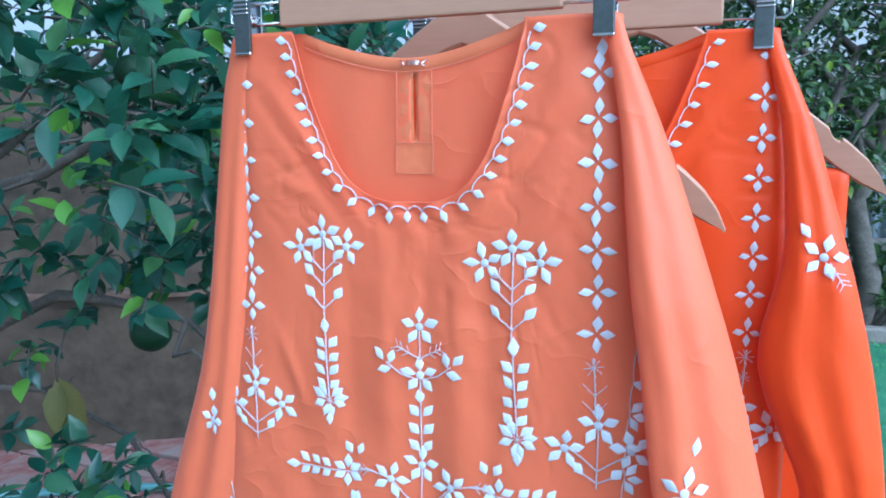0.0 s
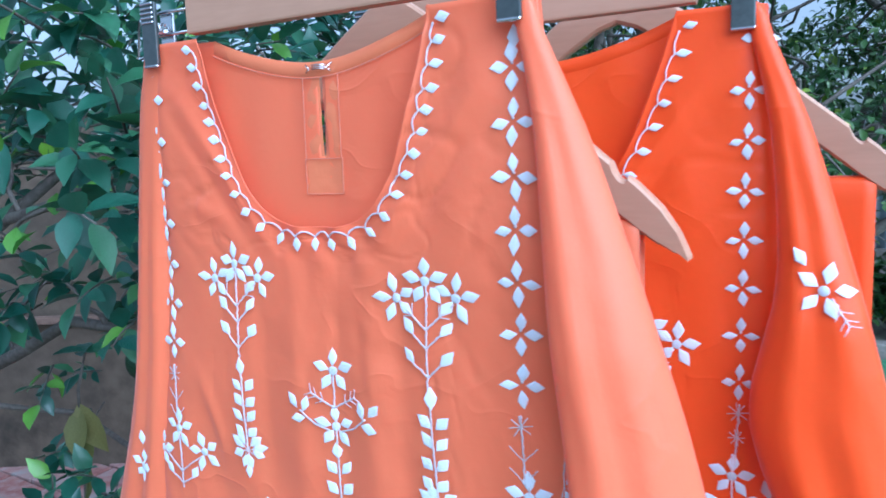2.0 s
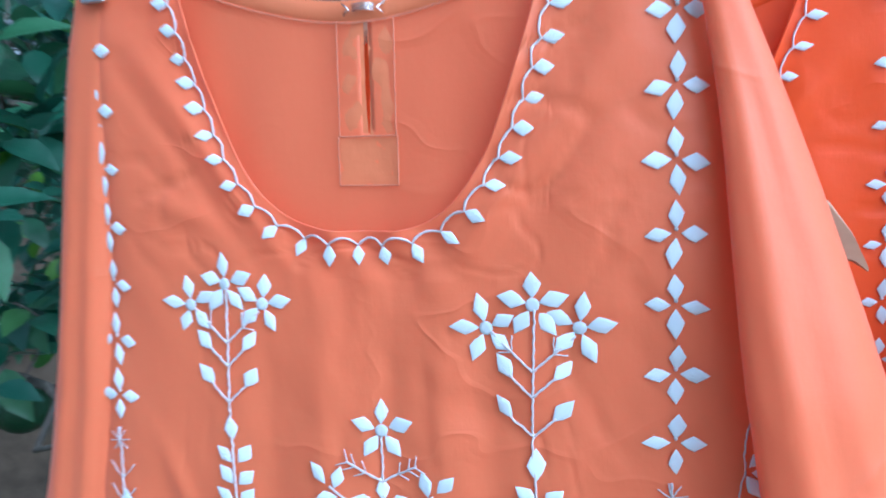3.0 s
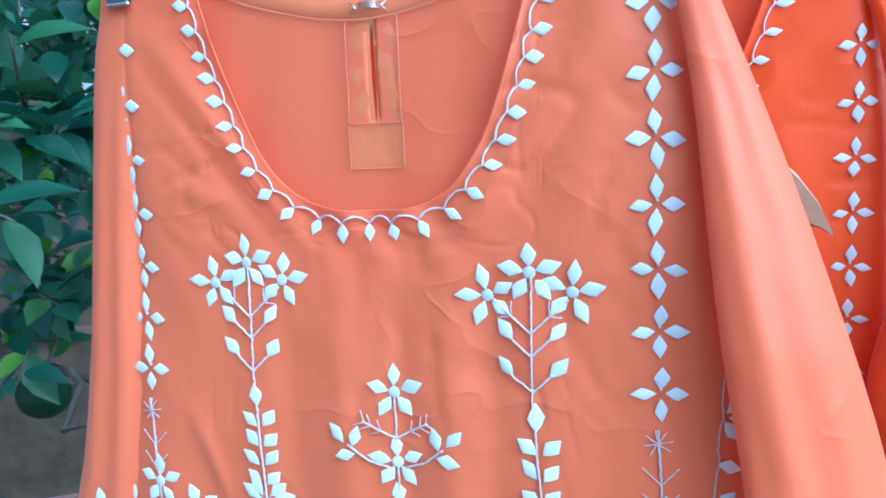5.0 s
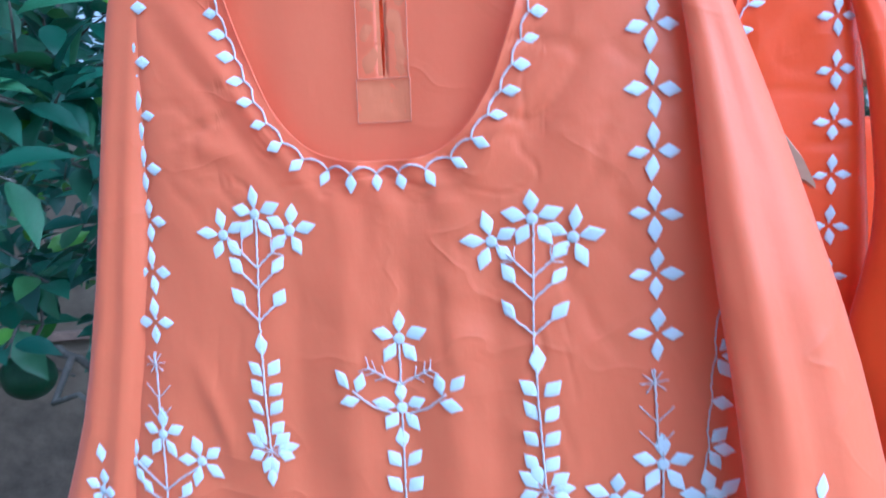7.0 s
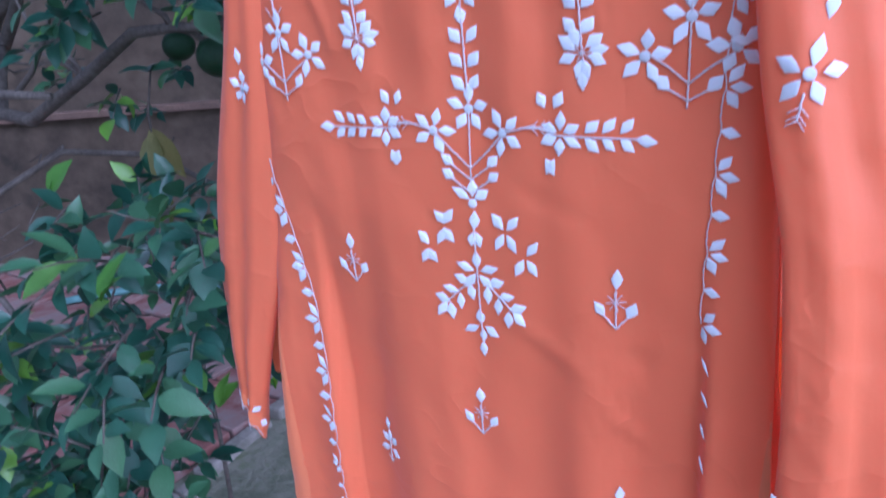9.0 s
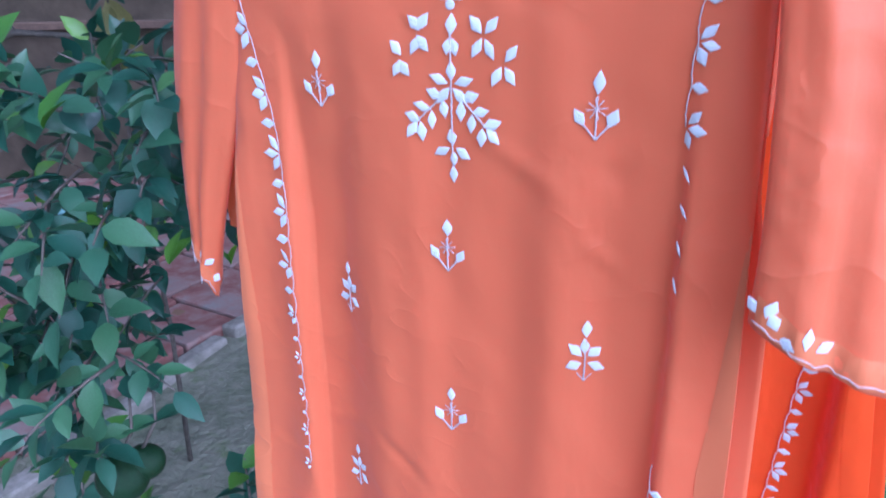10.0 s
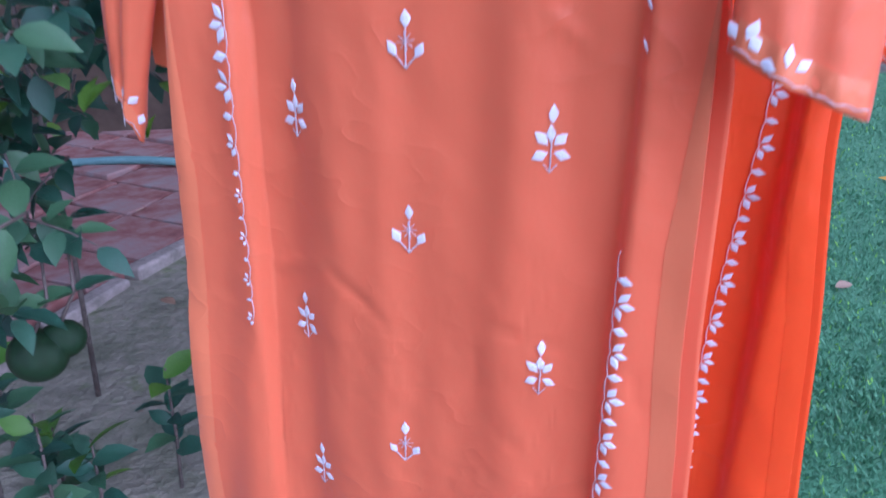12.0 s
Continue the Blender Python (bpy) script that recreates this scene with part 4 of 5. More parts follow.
def orange_kurta():
    width = [(0.30, 0.285, 0.27), (0.38, 0.277, 0.265), (0.57, 0.260, 0.255), (0.76, 0.234, 0.24), (0.95, 0.226, 0.24), (1.17, 0.226, 0.235), (1.30, 0.218, 0.22), (1.40, 0.213, 0.213), (1.5, 0.206, 0.206), (1.62, 0.195, 0.195)]
    k = Kurta((0.13, 0.157, 0), "bright orange cotton kurta with white embroidered stars, clipped to a hanger", ORANGE, ORANGE, width, (0.006, 0.124, 1.418, 2.5), 6.0)
    k.body()
    nd = Needle(k.ob, k.front, 31, PINKISH)
    k.neck_vine(nd, 22, None, 0.0082)
    for i in range(8):
        nd.star(0.1865 - 0.0006 * i + (0.006 if i == 0 else 0), 1.5705 - 0.0402 * i, 0.0138, 0.0025)
        nd.done("embroidered_star", "four white satin petals")
    nd.line((0.183, 1.27), (0.18, 1.215))
    nd.burst(0.182, 1.262)
    nd.burst(0.181, 1.24, 0.007)
    nd.corner_flower(0.178, 1.205)
    nd.done("embroidered_corner_spray")
    nd.tree(0.105, 1.345, 0.0)
    nd.done("embroidered_tree")
    nd.vine([(0.95, 0.184), (0.78, 0.179), (0.676, 0.171), (0.57, 0.163), (0.45, 0.160), (0.30, 0.156)], 1, 0.88, 0.027)
    nd.done("embroidered_side_vine", "pale pink and white leaf vine")
    rows = [(1.60, 0.178, 0.191), (1.585, 0.184, 0.197), (1.5, 0.204, 0.233), (1.4, 0.212, 0.262), (1.36, 0.210, 0.274), (1.30, 0.193, 0.289), (1.26, 0.190, 0.298), (1.21, 0.208, 0.307), (1.13, 0.245, 0.318), (1.03, 0.232, 0.315), (0.94, 0.231, 0.296), (0.85, 0.231, 0.279)]
    surf, edge, hem_z = k.sleeve(1, rows, -0.024, 0.018, (0.866, 0.856, 0.004), 8.3)
    nd = Needle(k.ob, surf, 33, PINKISH)
    nd.flower(0.245, 1.377, turn=75, l=0.017, gap=0.005)
    nd.petal(0.232, 1.395, 120, 0.017, 0.010)
    nd.feather(0.25, 1.372, 300, 0.024)
    nd.done("embroidered_sleeve_flower")
    nd.flower(0.268, 0.935, turn=70, l=0.013, gap=0.003, count=4)
    nd.done("embroidered_sleeve_flower")
    cuff(nd, 1, edge, hem_z, ORANGE)
    rows = [(1.60, 0.172, 0.192), (1.585, 0.174, 0.2), (1.5, 0.186, 0.230), (1.3, 0.205, 0.255), (1.1, 0.222, 0.275), (0.85, 0.235, 0.290)]
    k.sleeve(-1, rows, 0.006, 0.009, (0.87, 0.85, 0.0), 7.7)
    return k


# ---- hangers ----
RAIL_Z = 1.775


def rail_x(y):
    return 0.68 * y


def hook_points(cx, y, z0):
    """Hook wire from a hanger's top over the rail."""
    rx = rail_x(y)
    pts = [(cx, y, z0 - 0.01), (cx + (rx - cx) * 0.3, y, z0 + 0.03), (rx + 0.02, y, RAIL_Z - 0.045)]
    for i in range(9):
        a = radians(-30 + 230 * i / 8)
        pts.append((rx + 0.0165 * math.cos(a), y, RAIL_Z + 0.0165 * math.sin(a)))
    return pts


def clip(parent, x, y):
    """Sprung metal clip on the rod: two jaws, ribbed grip and spring."""
    front = box_bm(0.0185, 0.004, 0.058, 0.0012, 2, (x, y - 0.009, 1.606))
    jaw = part("clip", front, CHROME_DARK_REFLECTION, parent, "chrome spring clip with a dark reflection in its colour")
    part("back_jaw", box_bm(0.0175, 0.003, 0.055, 0.001, 2, (x, y + 0.012, 1.604)), CHROME, jaw)
    for i in range(5):
        part("rib", box_bm(0.0165, 0.0022, 0.0022, 0.0006, 1, (x, y - 0.0117, 1.6335 - 0.0042 * i)), CHROME, jaw)
    part("lip", box_bm(0.0188, 0.0052, 0.003, 0.001, 1, (x, y - 0.0092, 1.5775)), CHROME, jaw)
    coil = [(x - 0.007 + 0.014 * i / 40, y + 0.0015 + 0.005 * math.cos(i * 0.95), 1.613 + 0.005 * math.sin(i * 0.95)) for i in range(41)]
    part("spring", tube(coil, 0.0008, 5), CHROME, jaw)


def clip_hanger(cx, y):
    h = thing("clip_hanger", (0, 0, 0), "beech wood bar hanger with steel clips holding a kurta", "hanger", "clip hangers")
    part("bar", box_bm(0.287, 0.013, 0.036, 0.0022, 2, (cx, y + 0.006, 1.6215)), WOOD, h)
    for s in (-1, 1):
        loop = [(cx + s * 0.14, y + 0.006, 1.628), (cx + s * 0.20, y + 0.006, 1.628), (cx + s * 0.206, y + 0.006, 1.624), (cx + s * 0.206, y + 0.006, 1.611), (cx + s * 0.20, y + 0.006, 1.607), (cx + s * 0.14, y + 0.006, 1.608)]
        part("rod", tube(loop, 0.0014, 8), CHROME, h)
        clip(h, cx + s * 0.1815, y)
    part("hook", tube(hook_points(cx, y + 0.006, 1.64), 0.0016, 8), CHROME, h)
    return h


def shaped_hanger(cx, y, lift, label):
    """Contoured wooden hanger with notched arms and a trouser rod."""
    h = thing("wooden_hanger", (0, 0, 0), label, "hanger", "shaped wooden hangers")
    top = [(0, 1.632), (0.02, 1.624), (0.05, 1.603), (0.08, 1.580), (0.13, 1.541), (0.199, 1.483), (0.227, 1.4605), (0.245, 1.443), (0.258, 1.424), (0.266, 1.405)]
    deep = [(0, 0.046), (0.05, 0.042), (0.13, 0.038), (0.2, 0.037), (0.227, 0.037), (0.243, 0.032), (0.256, 0.02), (0.266, 0.003)]
    for s in (-1, 1):
        bm = bmesh.new()
        rings = []
        n = 150
        for i in range(n + 1):
            d = 0.266 * i / n
            zt = lerp(top, d) + lift
            zb = zt - lerp(deep, d)
            # notch for straps
            q = abs(d - 0.213)
            if q < 0.0065:
                zt -= math.sqrt(0.0065 ** 2 - q * q) * 1.15
            swell = 0.0065 + 0.003 * (d / 0.266)
            bow = -0.012 * (d / 0.266) ** 2
            ring = []
            for dy, dz in ((-1, 0.09), (-0.72, 0.02), (0, 0), (0.72, 0.02), (1, 0.09), (1, 0.91), (0.72, 0.98), (0, 1), (-0.72, 0.98), (-1, 0.91)):
                ring.append(bm.verts.new((cx + s * d, y + bow + dy * swell, zt + (zb - zt) * dz)))
            rings.append(ring)
        for a, b in zip(rings, rings[1:]):
            for k in range(10):
                f = (a[k], a[(k + 1) % 10], b[(k + 1) % 10], b[k])
                bm.faces.new(f if s < 0 else f[::-1])
        bm.faces.new(rings[0] if s > 0 else rings[0][::-1])
        bm.faces.new(rings[-1][::-1] if s > 0 else rings[-1])
        part("arm", bm, WOOD, h)
    part("trouser_rod", tube([(cx - 0.236, y - 0.009, 1.443 + lift - 0.018), (cx + 0.236, y - 0.009, 1.443 + lift - 0.018)], 0.005, 10), WOOD, h)
    part("hook", tube(hook_points(cx, y, 1.63 + lift), 0.0018, 8), CHROME, h)
    return h


def trousers(cx, y, lift, x0, x1, z_low, mat, label):
    """Trousers folded over the hanger's rod."""
    zr = 1.425 + lift
    vs, fs, n, m = [], [], 70, 40
    for j in range(n + 1):
        f = j / n
        for i in range(m + 1):
            x = x0 + (x1 - x0) * i / m
            if f < 0.47:
                z, dy = zr - (zr - z_low) * (1 - f / 0.47), -0.0075
            elif f > 0.53:
                z, dy = zr - (zr - z_low - 0.03) * ((f - 0.53) / 0.47), 0.0075
            else:
                a = math.pi * (f - 0.47) / 0.06
                z, dy = zr + 0.0075 * math.sin(a), -0.0075 * math.cos(a)
            drop = min(1.0, max(0.0, (zr - z) / 0.2))
            wave = 0.006 * drop * noise.noise((x * 14, z * 3, y * 9)) + 0.003 * drop * noise.noise((x * 40, z * 8, 5))
            vs.append((x, y - 0.009 + dy + wave, z))
    for j in range(n):
        for i in range(m):
            q = j * (m + 1) + i
            fs.append((q, q + 1, q + m + 2, q + m + 1))
    ob = part("trousers", mesh_of("trousers", vs, fs), mat, None)
    so = ob.modifiers.new("thick", "SOLIDIFY")
    so.thickness, so.offset = 0.0018, 0.0
    tagged(ob, label, "trousers", "folded trousers")


def clothes_rail():
    r = thing("clothes_rail", (0, 0, 0), "thin steel clothes rail carrying the hangers", "clothes rail")
    a, b = Vector((-1.15, -1.69, 0)), Vector((2.3, 3.38, 0))
    up = Vector((0, 0, RAIL_Z))
    part("rail", tube([a + up, b + up], 0.012, 10), STEEL, r)
    for e in (a, b):
        part("post", tube([e - Vector((0, 0, 0.05)), e + up], 0.016, 10), STEEL, r)


peach_kurta()
orange_kurta()
clip_hanger(0.0, 0.0)
clip_hanger(0.13, 0.157)
shaped_hanger(0.02, 0.092, 0.0, "beech wood hanger with notched arms behind the peach kurta")
shaped_hanger(0.18, 0.258, 0.024, "beech wood hanger with notched arms behind the orange kurta")
trousers(0.02, 0.092, 0.0, -0.17, 0.249, 0.98, PEACH, "peach cotton trousers folded over a wooden hanger")
trousers(0.18, 0.258, 0.024, -0.02, 0.408, 0.95, ORANGE, "orange cotton trousers folded over a wooden hanger")
clothes_rail()

# ---- plants ----
def leaf_arrays(fold=0.34, droop=0.26):
    """A pointed leaf 1 long, stalk at the origin along +x, folded along its rib."""
    vs, fs = [], []
    prof = [(0.0, 0.03), (0.16, 0.17), (0.4, 0.26), (0.66, 0.21), (0.86, 0.09), (1.0, 0.0)]
    for x, w in prof:
        z = -droop * x * x
        vs += [(x, -w, z + fold * w), (x, 0, z - 0.0), (x, w, z + fold * w)]
    for i in range(len(prof) - 1):
        q = 3 * i
        fs += [(q, q + 1, q + 4, q + 3), (q + 1, q + 2, q + 5, q + 4)]
    return np.array(vs), fs


LV, LF = leaf_arrays()
LEAF_MESHES = {}


def leaf_mesh(mat):
    if mat.name not in LEAF_MESHES:
        me = mesh_of("leaf", LV, LF)
        me.materials.append(mat)
        LEAF_MESHES[mat.name] = me
    return LEAF_MESHES[mat.name]


def leaf_matrix(p, way, size, rnd):
    """Leaf at p that points along way and shows its face upwards or outwards."""
    x = Vector(way).normalized()
    up = Vector((rnd.uniform(-0.7, 0.7), rnd.uniform(-1.0, 0.3), 1.0)).normalized()
    y = up.cross(x).normalized()
    z = x.cross(y)
    m = Matrix.Identity(4)
    w = size * rnd.uniform(0.85, 1.15)
    for k in range(3):
        m[k][0], m[k][1], m[k][2], m[k][3] = x[k] * size, y[k] * w, z[k] * size, p[k]
    return m


def joined_leaves(name, mats, mat, parent, label=""):
    """Many leaves as one mesh."""
    n = len(mats)
    if not n:
        return None
    M = np.array([[list(r) for r in m] for m in mats])
    hom = np.hstack([LV, np.ones((len(LV), 1))])
    allv = np.einsum("nij,vj->nvi", M, hom)[:, :, :3].reshape(-1, 3)
    k = len(LV)
    faces = [tuple(i + b * k for i in f) for b in range(n) for f in LF]
    return part(name, mesh_of(name, allv, faces), mat, parent, label, "stuff")


def twig(p, way, length, count, size, rnd, out, stems):
    """A twig with leaves set alternately; adds leaf poses to out and the stem to stems."""
    d = Vector(way).normalized()
    a = d.cross(Vector((0, 0, 1)))
    a = a.normalized() if a.length > 0.05 else Vector((1, 0, 0))
    b = d.cross(a)
    pts = []
    for i in range(4):
        f = i / 3
        pts.append(Vector(p) + d * length * f + Vector((0, 0, -0.15 * length * f * f)))
    stems.append((pts, [0.0022, 0.0019, 0.0015, 0.001]))
    for i in range(count):
        f = 0.15 + 0.85 * i / max(1, count - 1)
        w = i * 2.4 + rnd.uniform(-0.5, 0.5)
        side = a * math.cos(w) + b * math.sin(w)
        q = Vector(p) + d * length * f + Vector((0, 0, -0.15 * length * f * f))
        spread = 0.9 if i < count - 1 else 0.15
        out.append(leaf_matrix(q + side * 0.004, d * 0.75 + side * spread + Vector((0, 0, rnd.uniform(-0.35, 0.15))), size * rnd.uniform(0.7, 1.15), rnd))


def limb(p0, p1, r0, r1, rnd, bend=0.1, n=9):
    p0, p1 = Vector(p0), Vector(p1)
    pts, rad = [], []
    k = rnd.uniform(0, 50)
    for i in range(n):
        f = i / (n - 1)
        w = bend * (p1 - p0).length * math.sin(math.pi * f)
        pts.append(p0.lerp(p1, f) + Vector((noise.noise((f * 3, k, 0)), noise.noise((f * 3, k, 9)), noise.noise((f * 3, k, 17)))) * w)
        rad.append(r0 + (r1 - r0) * f)
    return pts, rad


def fruit_mesh():
    bm = bmesh.new()
    bmesh.ops.create_uvsphere(bm, u_segments=28, v_segments=18, radius=1)
    for v in bm.verts:
        r = 1 + 0.02 * noise.noise(v.co * 2.2)
        v.co = Vector((v.co.x * r, v.co.y * r, v.co.z * r * 0.92 - 0.06 * max(0, v.co.z) ** 8))
    for f in bm.faces:
        f.smooth = True
    me = bpy.data.meshes.new("fruit")
    bm.to_mesh(me)
    bm.free()
    me.materials.append(FRUIT)
    return me


def citrus_tree():
    rnd = random.Random(42)
    t = thing("citrus_tree", (-2.5, 0.55, 0), "dark green citrus tree with unripe green oranges, by the garden wall", "tree")
    base = Vector((-2.5, 0.55, 0))

    def add(name, me, mat, label="", kind="", m=None):
        ob = part(name, me, mat, t, label, kind)
        ob.matrix_basis = Matrix.Translation(-base) @ (m or Matrix.Identity(4))
        return ob

    pts, rad = limb(base - Vector((0, 0, 0.05)), base + Vector((0.05, -0.03, 0.95)), 0.055, 0.042, rnd, 0.05)
    add("trunk", tube(pts, rad, 12), BARK)
    fork = pts[-1]
    stems, leaves = [], []
    ends = [(-0.62, 0.42, 1.55), (-0.95, 0.25, 1.9), (-1.5, 0.35, 1.75), (-0.75, 0.85, 1.85), (-1.2, 0.6, 2.2), (-1.75, 0.9, 2.0), (-0.55, 0.25, 1.22), (-0.95, 0.2, 1.12)]
    for e in ends:
        lp, lr = limb(fork, e, 0.026, 0.007, rnd, 0.16, 12)
        add("limb", tube(lp, lr, 8), BARK)
        for k in range(6):
            a = lp[rnd.randrange(5, 12)]
            q = a + Vector((rnd.uniform(-0.3, 0.3), rnd.uniform(-0.3, 0.3), rnd.uniform(-0.1, 0.3)))
            stems.append((limb(a, q, 0.006, 0.002, rnd, 0.2, 6)))
    # bare low limbs sweep towards the lawn
    for p0, p1 in (((0, 0, 0.45), (-0.72, 0.10, 0.72)), ((0, 0, 0.5), (-0.95, -0.1, 0.85)), ((0, 0, 0.6), (-0.50, 0.22, 0.88))):
        lp, lr = limb(base + Vector(p0), p1, 0.014, 0.004, rnd, 0.2, 12)
        add("limb", tube(lp, lr, 7), BARK)
        for k in range(9):
            a = lp[rnd.randrange(3, 12)]
            q = a + Vector((rnd.uniform(-0.25, 0.25), rnd.uniform(-0.2, 0.2), rnd.uniform(-0.16, 0.16)))
            stems.append((limb(a, q, 0.004, 0.0012, rnd, 0.3, 6)))
    # upper dense mass, then sparse middle sprays, then the low skirt
    for boxed, count, size in (
        (((-1.75, -0.44), (0.10, 1.25), (1.34, 1.98)), 560, 0.06),
        (((-0.78, -0.43), (0.05, 0.34), (1.42, 1.72)), 40, 0.066),
        (((-0.95, -0.50), (0.22, 0.75), (1.18, 1.40)), 50, 0.058),
        (((-1.5, -0.60), (0.3, 0.7), (1.0, 1.14)), 6, 0.05),
        (((-0.85, -0.30), (-0.12, 0.32), (0.50, 0.98)), 170, 0.055),
        (((-1.3, -0.7), (0.05, 0.5), (0.35, 0.80)), 34, 0.056),
    ):
        for i in range(count):
            p = Vector([rnd.uniform(*r) for r in boxed])
            if boxed[2][0] > 1.3 and noise.noise(p * 2.3) < -0.28:
                continue
            if p.x > -0.72 and p.z > 1.85 and rnd.random() < 0.6:
                continue
            # the low skirt is cut back on the side of the clothes
            if boxed[2][1] < 1.0 and p.x > -0.27 - 1.05 * (p.y + 0.1) - 0.65 * max(0.0, 0.75 - p.z):
                continue
            way = (p - Vector((-1.35, 0.8, p.z - 0.1))).normalized() + Vector((rnd.uniform(-0.8, 0.8), rnd.uniform(-0.8, 0.8), rnd.uniform(-0.4, 0.7)))
            got = []
            twig(p, way, rnd.uniform(0.08, 0.17), rnd.randrange(6, 11), size, rnd, got, stems)
            leaves += got
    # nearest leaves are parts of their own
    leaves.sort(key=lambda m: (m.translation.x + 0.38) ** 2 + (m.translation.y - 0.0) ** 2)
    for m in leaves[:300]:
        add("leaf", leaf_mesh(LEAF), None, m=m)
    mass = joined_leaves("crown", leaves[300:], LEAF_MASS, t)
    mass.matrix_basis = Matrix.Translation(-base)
    vs, fs = [], []
    for p, r in stems:
        tube_data(p, r, 5, vs, fs)
    add("twigwork", mesh_of("twigwork", vs, fs), BARK, kind="stuff")
    # young bright shoots
    shoots = [((-0.68, 0.38, 1.19), 0.6, 0.05), ((-0.455, 0.0, 1.39), 1.2, 0.055), ((-0.43, -0.03, 1.50), 0.2, 0.06), ((-0.40, 0.0, 0.76), 0.6, 0.06), ((-0.43, -0.1, 0.95), 0.4, 0.07), ((-0.62, 0.16, 1.42), 1.2, 0.06), ((-0.66, 0.3, 1.66), 0.2, 0.06), ((-0.50, 0.22, 0.80), 0.9, 0.06), ((-0.47, 0.16, 0.68), 2.0, 0.055), ((-0.85, 0.1, 0.98), 0.4, 0.075), ((-0.60, 0.15, 1.50), 1.8, 0.05)]
    for p, a, s in shoots:
        for k in range(2):
            way = (math.cos(a + k * 1.3) * 0.6, math.sin(a + k * 1.3) * 0.6, 0.9)
            add("leaf", leaf_mesh(YOUNG), None, m=leaf_matrix(Vector(p), way, s * rnd.uniform(0.6, 0.95), rnd))
    # fruit
    fm = fruit_mesh()
    for p, r in (((-0.60, 0.28, 1.172), 0.034), ((-1.0, 0.53, 1.167), 0.034), ((-0.668, 0.45, 1.295), 0.033), ((-0.437, -0.10, 0.487), 0.034), ((-0.425, -0.072, 0.497), 0.026), ((-0.62, 0.3, 1.60), 0.03)):
        ob = add("fruit", fm, None, "unripe green orange", m=pose(*p, rnd.uniform(-20, 20), rnd.uniform(-20, 20), 0) @ Matrix.Diagonal((r, r, r, 1)))
        stalk = [Vector(p) + Vector((0, 0, r * 0.8)), Vector(p) + Vector((0.01, 0.02, r + 0.03)), Vector(p) + Vector((-0.02, 0.05, r + 0.09))]
        add("stalk", tube(stalk, [0.0025, 0.002, 0.0018], 6), BARK)
        for k in range(4):
            a = 1.2 + k * 1.5
            add("leaf", leaf_mesh(LEAF), None, m=leaf_matrix(stalk[1 + k % 2], (math.cos(a), math.sin(a), rnd.uniform(-0.1, 0.4)), rnd.uniform(0.045, 0.065), rnd))


def withered_plant():
    """A thin stem with limp yellow leaves between the tree and the wall."""
    rnd = random.Random(3)
    at = Vector((-0.93, 0.36, 0.0))
    t = thing("withered_plant", at, "thin plant with limp yellow-green withered leaves", "plant")
    part("stem", tube([(0, 0, -0.03), (0.02, 0.0, 0.35), (-0.01, 0.01, 0.75), (0.015, 0, 1.06), (0.05, 0, 1.14)], [0.006, 0.005, 0.004, 0.003, 0.002], 7), BARK, t)
    for z, a, s in ((1.03, 0.1, 0.11), (1.02, -1.0, 0.10), (0.97, 2.5, 0.09), (0.92, -0.3, 0.10)):
        ob = part("leaf", leaf_mesh(WITHERED), None, t)
        ob.matrix_basis = leaf_matrix(Vector((0.012, 0, z)), (0.45 * math.cos(a), 0.45 * math.sin(a), -0.85), s, rnd)
    for a in (0.3, 1.4, 2.6, -0.8, -2.0):
        ob = part("leaf", leaf_mesh(LEAF), None, t)
        ob.matrix_basis = leaf_matrix(Vector((0.05, 0, 1.14)), (math.cos(a), math.sin(a), 0.3), 0.055, rnd)


def seedlings():
    """Small shoots growing from the soil near the kurta."""
    rnd = random.Random(8)
    for x, y, n in ((-0.72, 0.08, 16), (-0.62, 0.07, 12), (-0.83, 0.04, 15), (-0.565, 0.2, 12), (-0.92, 0.14, 12), (-0.67, 0.02, 14)):
        t = thing("seedling", (x, y, -0.01), "small bushy green seedling growing from the soil", "plant", "seedlings")
        h = rnd.uniform(0.14, 0.26)
        part("stem", tube([(0, 0, -0.02), (0.01, 0, h * 0.5), (0.0, 0.01, h)], [0.004, 0.003, 0.002], 6), BARK, t)
        for i in range(n):
            a, f = i * 2.4, 0.35 + 0.65 * i / n
            ob = part("leaf", leaf_mesh(YOUNG if i > n - 3 else LEAF), None, t)
            ob.matrix_basis = leaf_matrix(Vector((0.005, 0, h * f)), (math.cos(a), math.sin(a), 0.55), rnd.uniform(0.05, 0.08), rnd)


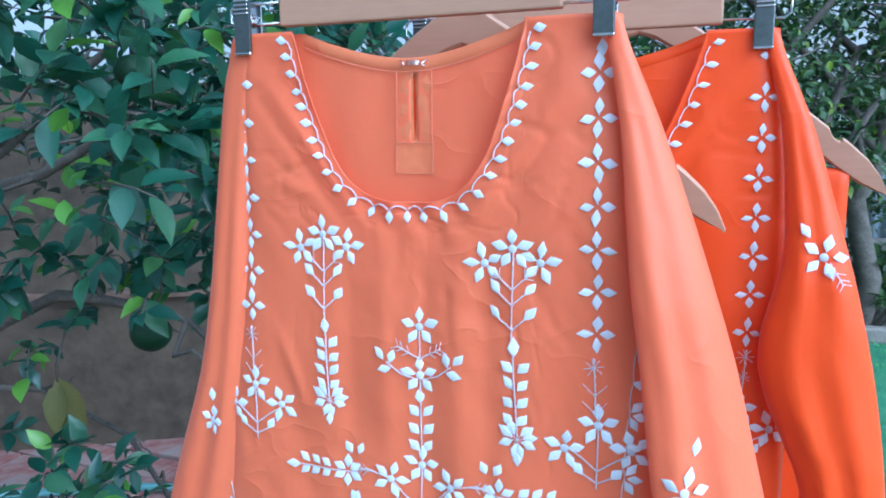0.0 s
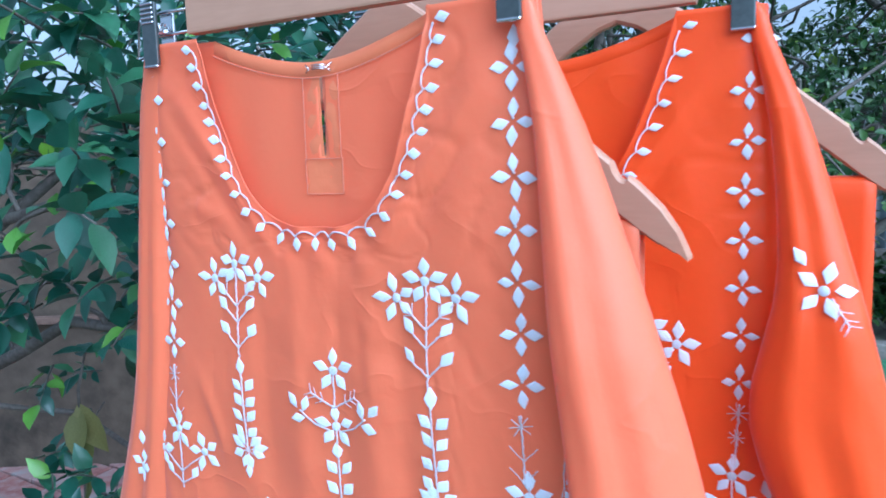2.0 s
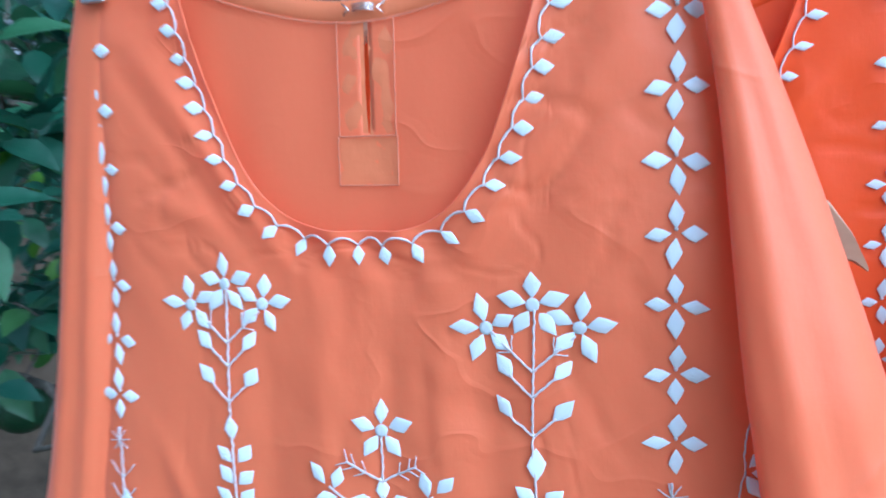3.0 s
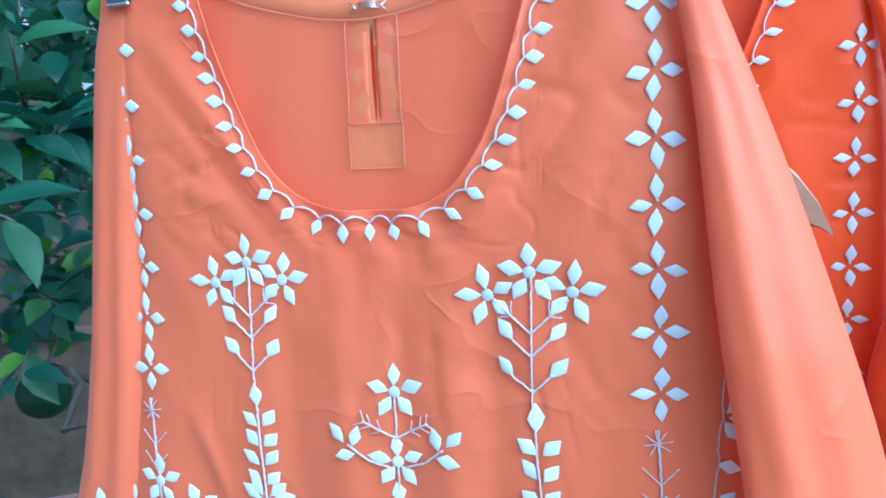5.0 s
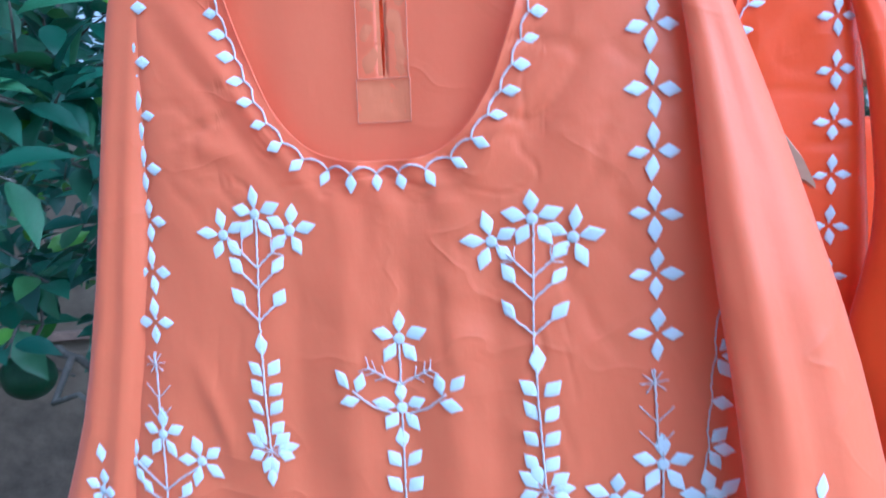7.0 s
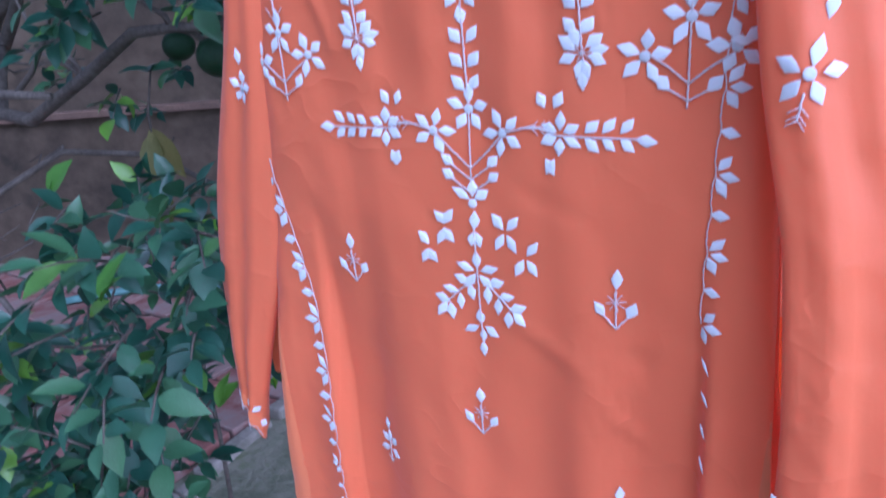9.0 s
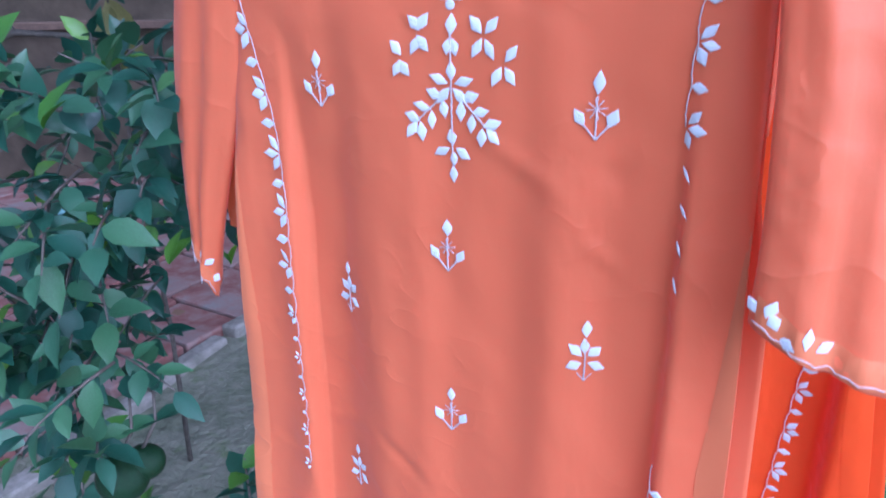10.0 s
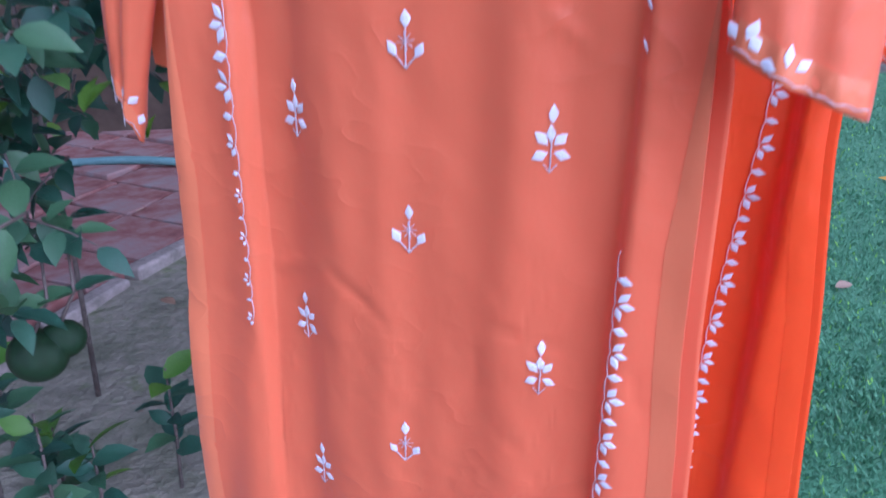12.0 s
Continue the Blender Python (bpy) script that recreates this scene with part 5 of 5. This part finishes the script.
def lawn_grass():
    """Short blades over the part of the lawn that shows, denser near the camera."""
    rg = np.random.default_rng(4)
    n = 110000
    y = 0.35 + 4.9 * rg.random(n) ** 1.7
    x = -0.25 + rg.random(n) * (0.9 + 0.55 * y)
    h = rg.uniform(0.012, 0.026, n)
    a = rg.uniform(0, 2 * math.pi, n)
    lean = rg.uniform(0.1, 0.9, n)
    w = rg.uniform(0.0012, 0.0022, n) * (1 + 0.25 * y)
    dx, dy = np.cos(a), np.sin(a)
    z0 = np.full(n, 0.008)
    v = np.empty((n, 4, 3))
    v[:, 0] = np.stack([x - dy * w, y + dx * w, z0], 1)
    v[:, 1] = np.stack([x + dy * w, y - dx * w, z0], 1)
    v[:, 2] = np.stack([x + dx * h * lean * 0.5 + dy * w * 0.7, y + dy * h * lean * 0.5 - dx * w * 0.7, z0 + h * 0.7], 1)
    v[:, 3] = np.stack([x + dx * h * lean, y + dy * h * lean, z0 + h], 1)
    me = bpy.data.meshes.new("grass")
    idx = np.arange(n)[:, None] * 4
    faces = np.concatenate([idx + [0, 1, 2], idx + [0, 2, 3]], 0)
    me.from_pydata(v.reshape(-1, 3).tolist(), [], faces.tolist())
    me.materials.append(GRASS)
    tagged(new("grass", me), "short dense green lawn grass", "grass", kind="stuff")


def litter():
    rnd = random.Random(17)
    spots = [(0.40, 0.95, 0.05), (0.62, 1.5, 0.06), (0.72, 1.25, 0.035), (0.55, 2.1, 0.05), (0.8, 1.9, 0.05), (-1.02, 0.72, 0.06), (-0.75, 0.5, 0.05), (-0.9, 0.8, 0.045), (-0.6, 0.55, 0.05), (-1.6, 1.2, 0.06), (-1.8, 0.9, 0.06), (-1.5, 0.8, 0.05), (-0.8, 0.62, 0.04), (0.3, 1.3, 0.04), (0.9, 2.6, 0.06)]
    for x, y, s in spots:
        ob = part("fallen_leaf", leaf_mesh(DRY), None, None)
        ob.matrix_basis = leaf_matrix(Vector((x, y, 0.03 if x > -0.2 else 0.016)), (rnd.uniform(-1, 1), rnd.uniform(-1, 1), 0.12), s, rnd)
        tagged(ob, "dry curled brown leaf lying on the ground", "leaf", "fallen leaves")


def garden_tree(at, seed, height, spread, count, size, low, label):
    rnd = random.Random(seed)
    t = thing("garden_tree", at, label, "tree", "garden trees")
    pts, rad = limb((0, 0, -0.05), (0.1, 0, height * 0.42), 0.09, 0.06, rnd, 0.1)
    part("trunk", tube(pts, rad, 12), BARK, t)
    leaves, stems = [], []
    for i in range(9):
        a = i * 2.4 + rnd.uniform(-0.3, 0.3)
        e = Vector((math.cos(a) * spread * rnd.uniform(0.6, 1), math.sin(a) * spread * rnd.uniform(0.5, 0.9), rnd.uniform(low, height)))
        lp, lr = limb(pts[rnd.randrange(5, 9)], e, 0.04, 0.01, rnd, 0.22, 12)
        part("limb", tube(lp, lr, 8), BARK, t)
        for k in range(10):
            q0 = lp[rnd.randrange(3, 12)]
            q1 = q0 + Vector((rnd.uniform(-0.6, 0.6), rnd.uniform(-0.6, 0.6), rnd.uniform(-0.4, 0.5)))
            sp, sr = limb(q0, q1, 0.012, 0.003, rnd, 0.25, 6)
            stems.append((sp, sr))
            for m in range(count):
                p = sp[rnd.randrange(2, 6)] + Vector((rnd.uniform(-0.12, 0.12), rnd.uniform(-0.12, 0.12), rnd.uniform(-0.12, 0.12)))
                got = []
                twig(p, (rnd.uniform(-1, 1), rnd.uniform(-1, 1), rnd.uniform(-0.6, 0.6)), rnd.uniform(0.1, 0.22), 6, size, rnd, got, [])
                leaves += got
    vs, fs = [], []
    for p, r in stems:
        tube_data(p, r, 5, vs, fs)
    part("twigwork", mesh_of("twigwork", vs, fs), BARK, t, kind="stuff")
    joined_leaves("crown", leaves, FAR_LEAF, t)


def shrub(at, seed, w, h, label):
    rnd = random.Random(seed)
    t = thing("shrub", at, label, "shrub", "garden shrubs")
    leaves, stems = [], []
    for i in range(26):
        a = rnd.uniform(0, 6.28)
        p = Vector((math.cos(a) * w * rnd.random(), math.sin(a) * w * 0.6 * rnd.random(), h * rnd.uniform(0.25, 0.9)))
        stems.append(limb((p.x * 0.2, p.y * 0.2, -0.03), p, 0.008, 0.003, rnd, 0.15, 6))
        for k in range(5):
            twig(p + Vector((rnd.uniform(-0.1, 0.1), rnd.uniform(-0.1, 0.1), rnd.uniform(-0.1, 0.1))), (rnd.uniform(-1, 1), rnd.uniform(-1, 1), rnd.uniform(-0.1, 0.9)), 0.16, 7, 0.1, rnd, leaves, [])
    vs, fs = [], []
    for p, r in stems:
        tube_data(p, r, 5, vs, fs)
    part("stems", mesh_of("stems", vs, fs), BARK, t, kind="stuff")
    joined_leaves("foliage", leaves, FAR_LEAF, t)


citrus_tree()
withered_plant()
seedlings()
lawn_grass()
litter()
garden_tree((0.35, 6.3, 0), 9, 3.6, 2.0, 11, 0.085, 0.9, "dense leafy garden tree beyond the lawn")
garden_tree((0.2, 4.4, 0), 5, 3.2, 1.7, 8, 0.066, 1.25, "open-crowned garden tree with dark crooked limbs beyond the lawn")
garden_tree((2.7, 7.4, 0), 12, 4.3, 2.0, 7, 0.09, 1.3, "tall leafy garden tree at the far side of the lawn")
garden_tree((-1.7, 4.6, 0), 15, 4.3, 2.2, 9, 0.085, 2.35, "tall leafy tree whose crown rises over the wall")
garden_tree((1.25, 5.6, 0), 16, 4.5, 2.0, 7, 0.085, 2.5, "high-crowned leafy tree beyond the lawn")
garden_tree((-1.1, 5.4, 0), 6, 3.2, 1.9, 9, 0.08, 1.5, "leafy garden tree behind the tan wall")
garden_tree((-4.2, 5.6, 0), 7, 3.8, 1.9, 8, 0.08, 1.4, "leafy garden tree behind the tan wall")
for i, (x, y) in enumerate(((0.15, 6.0), (0.75, 6.2), (1.4, 5.9), (2.1, 6.2), (2.9, 5.9))):
    shrub((x, y, 0), 60 + i, 0.5, 0.62, "low green shrub at the far edge of the lawn")
paving()
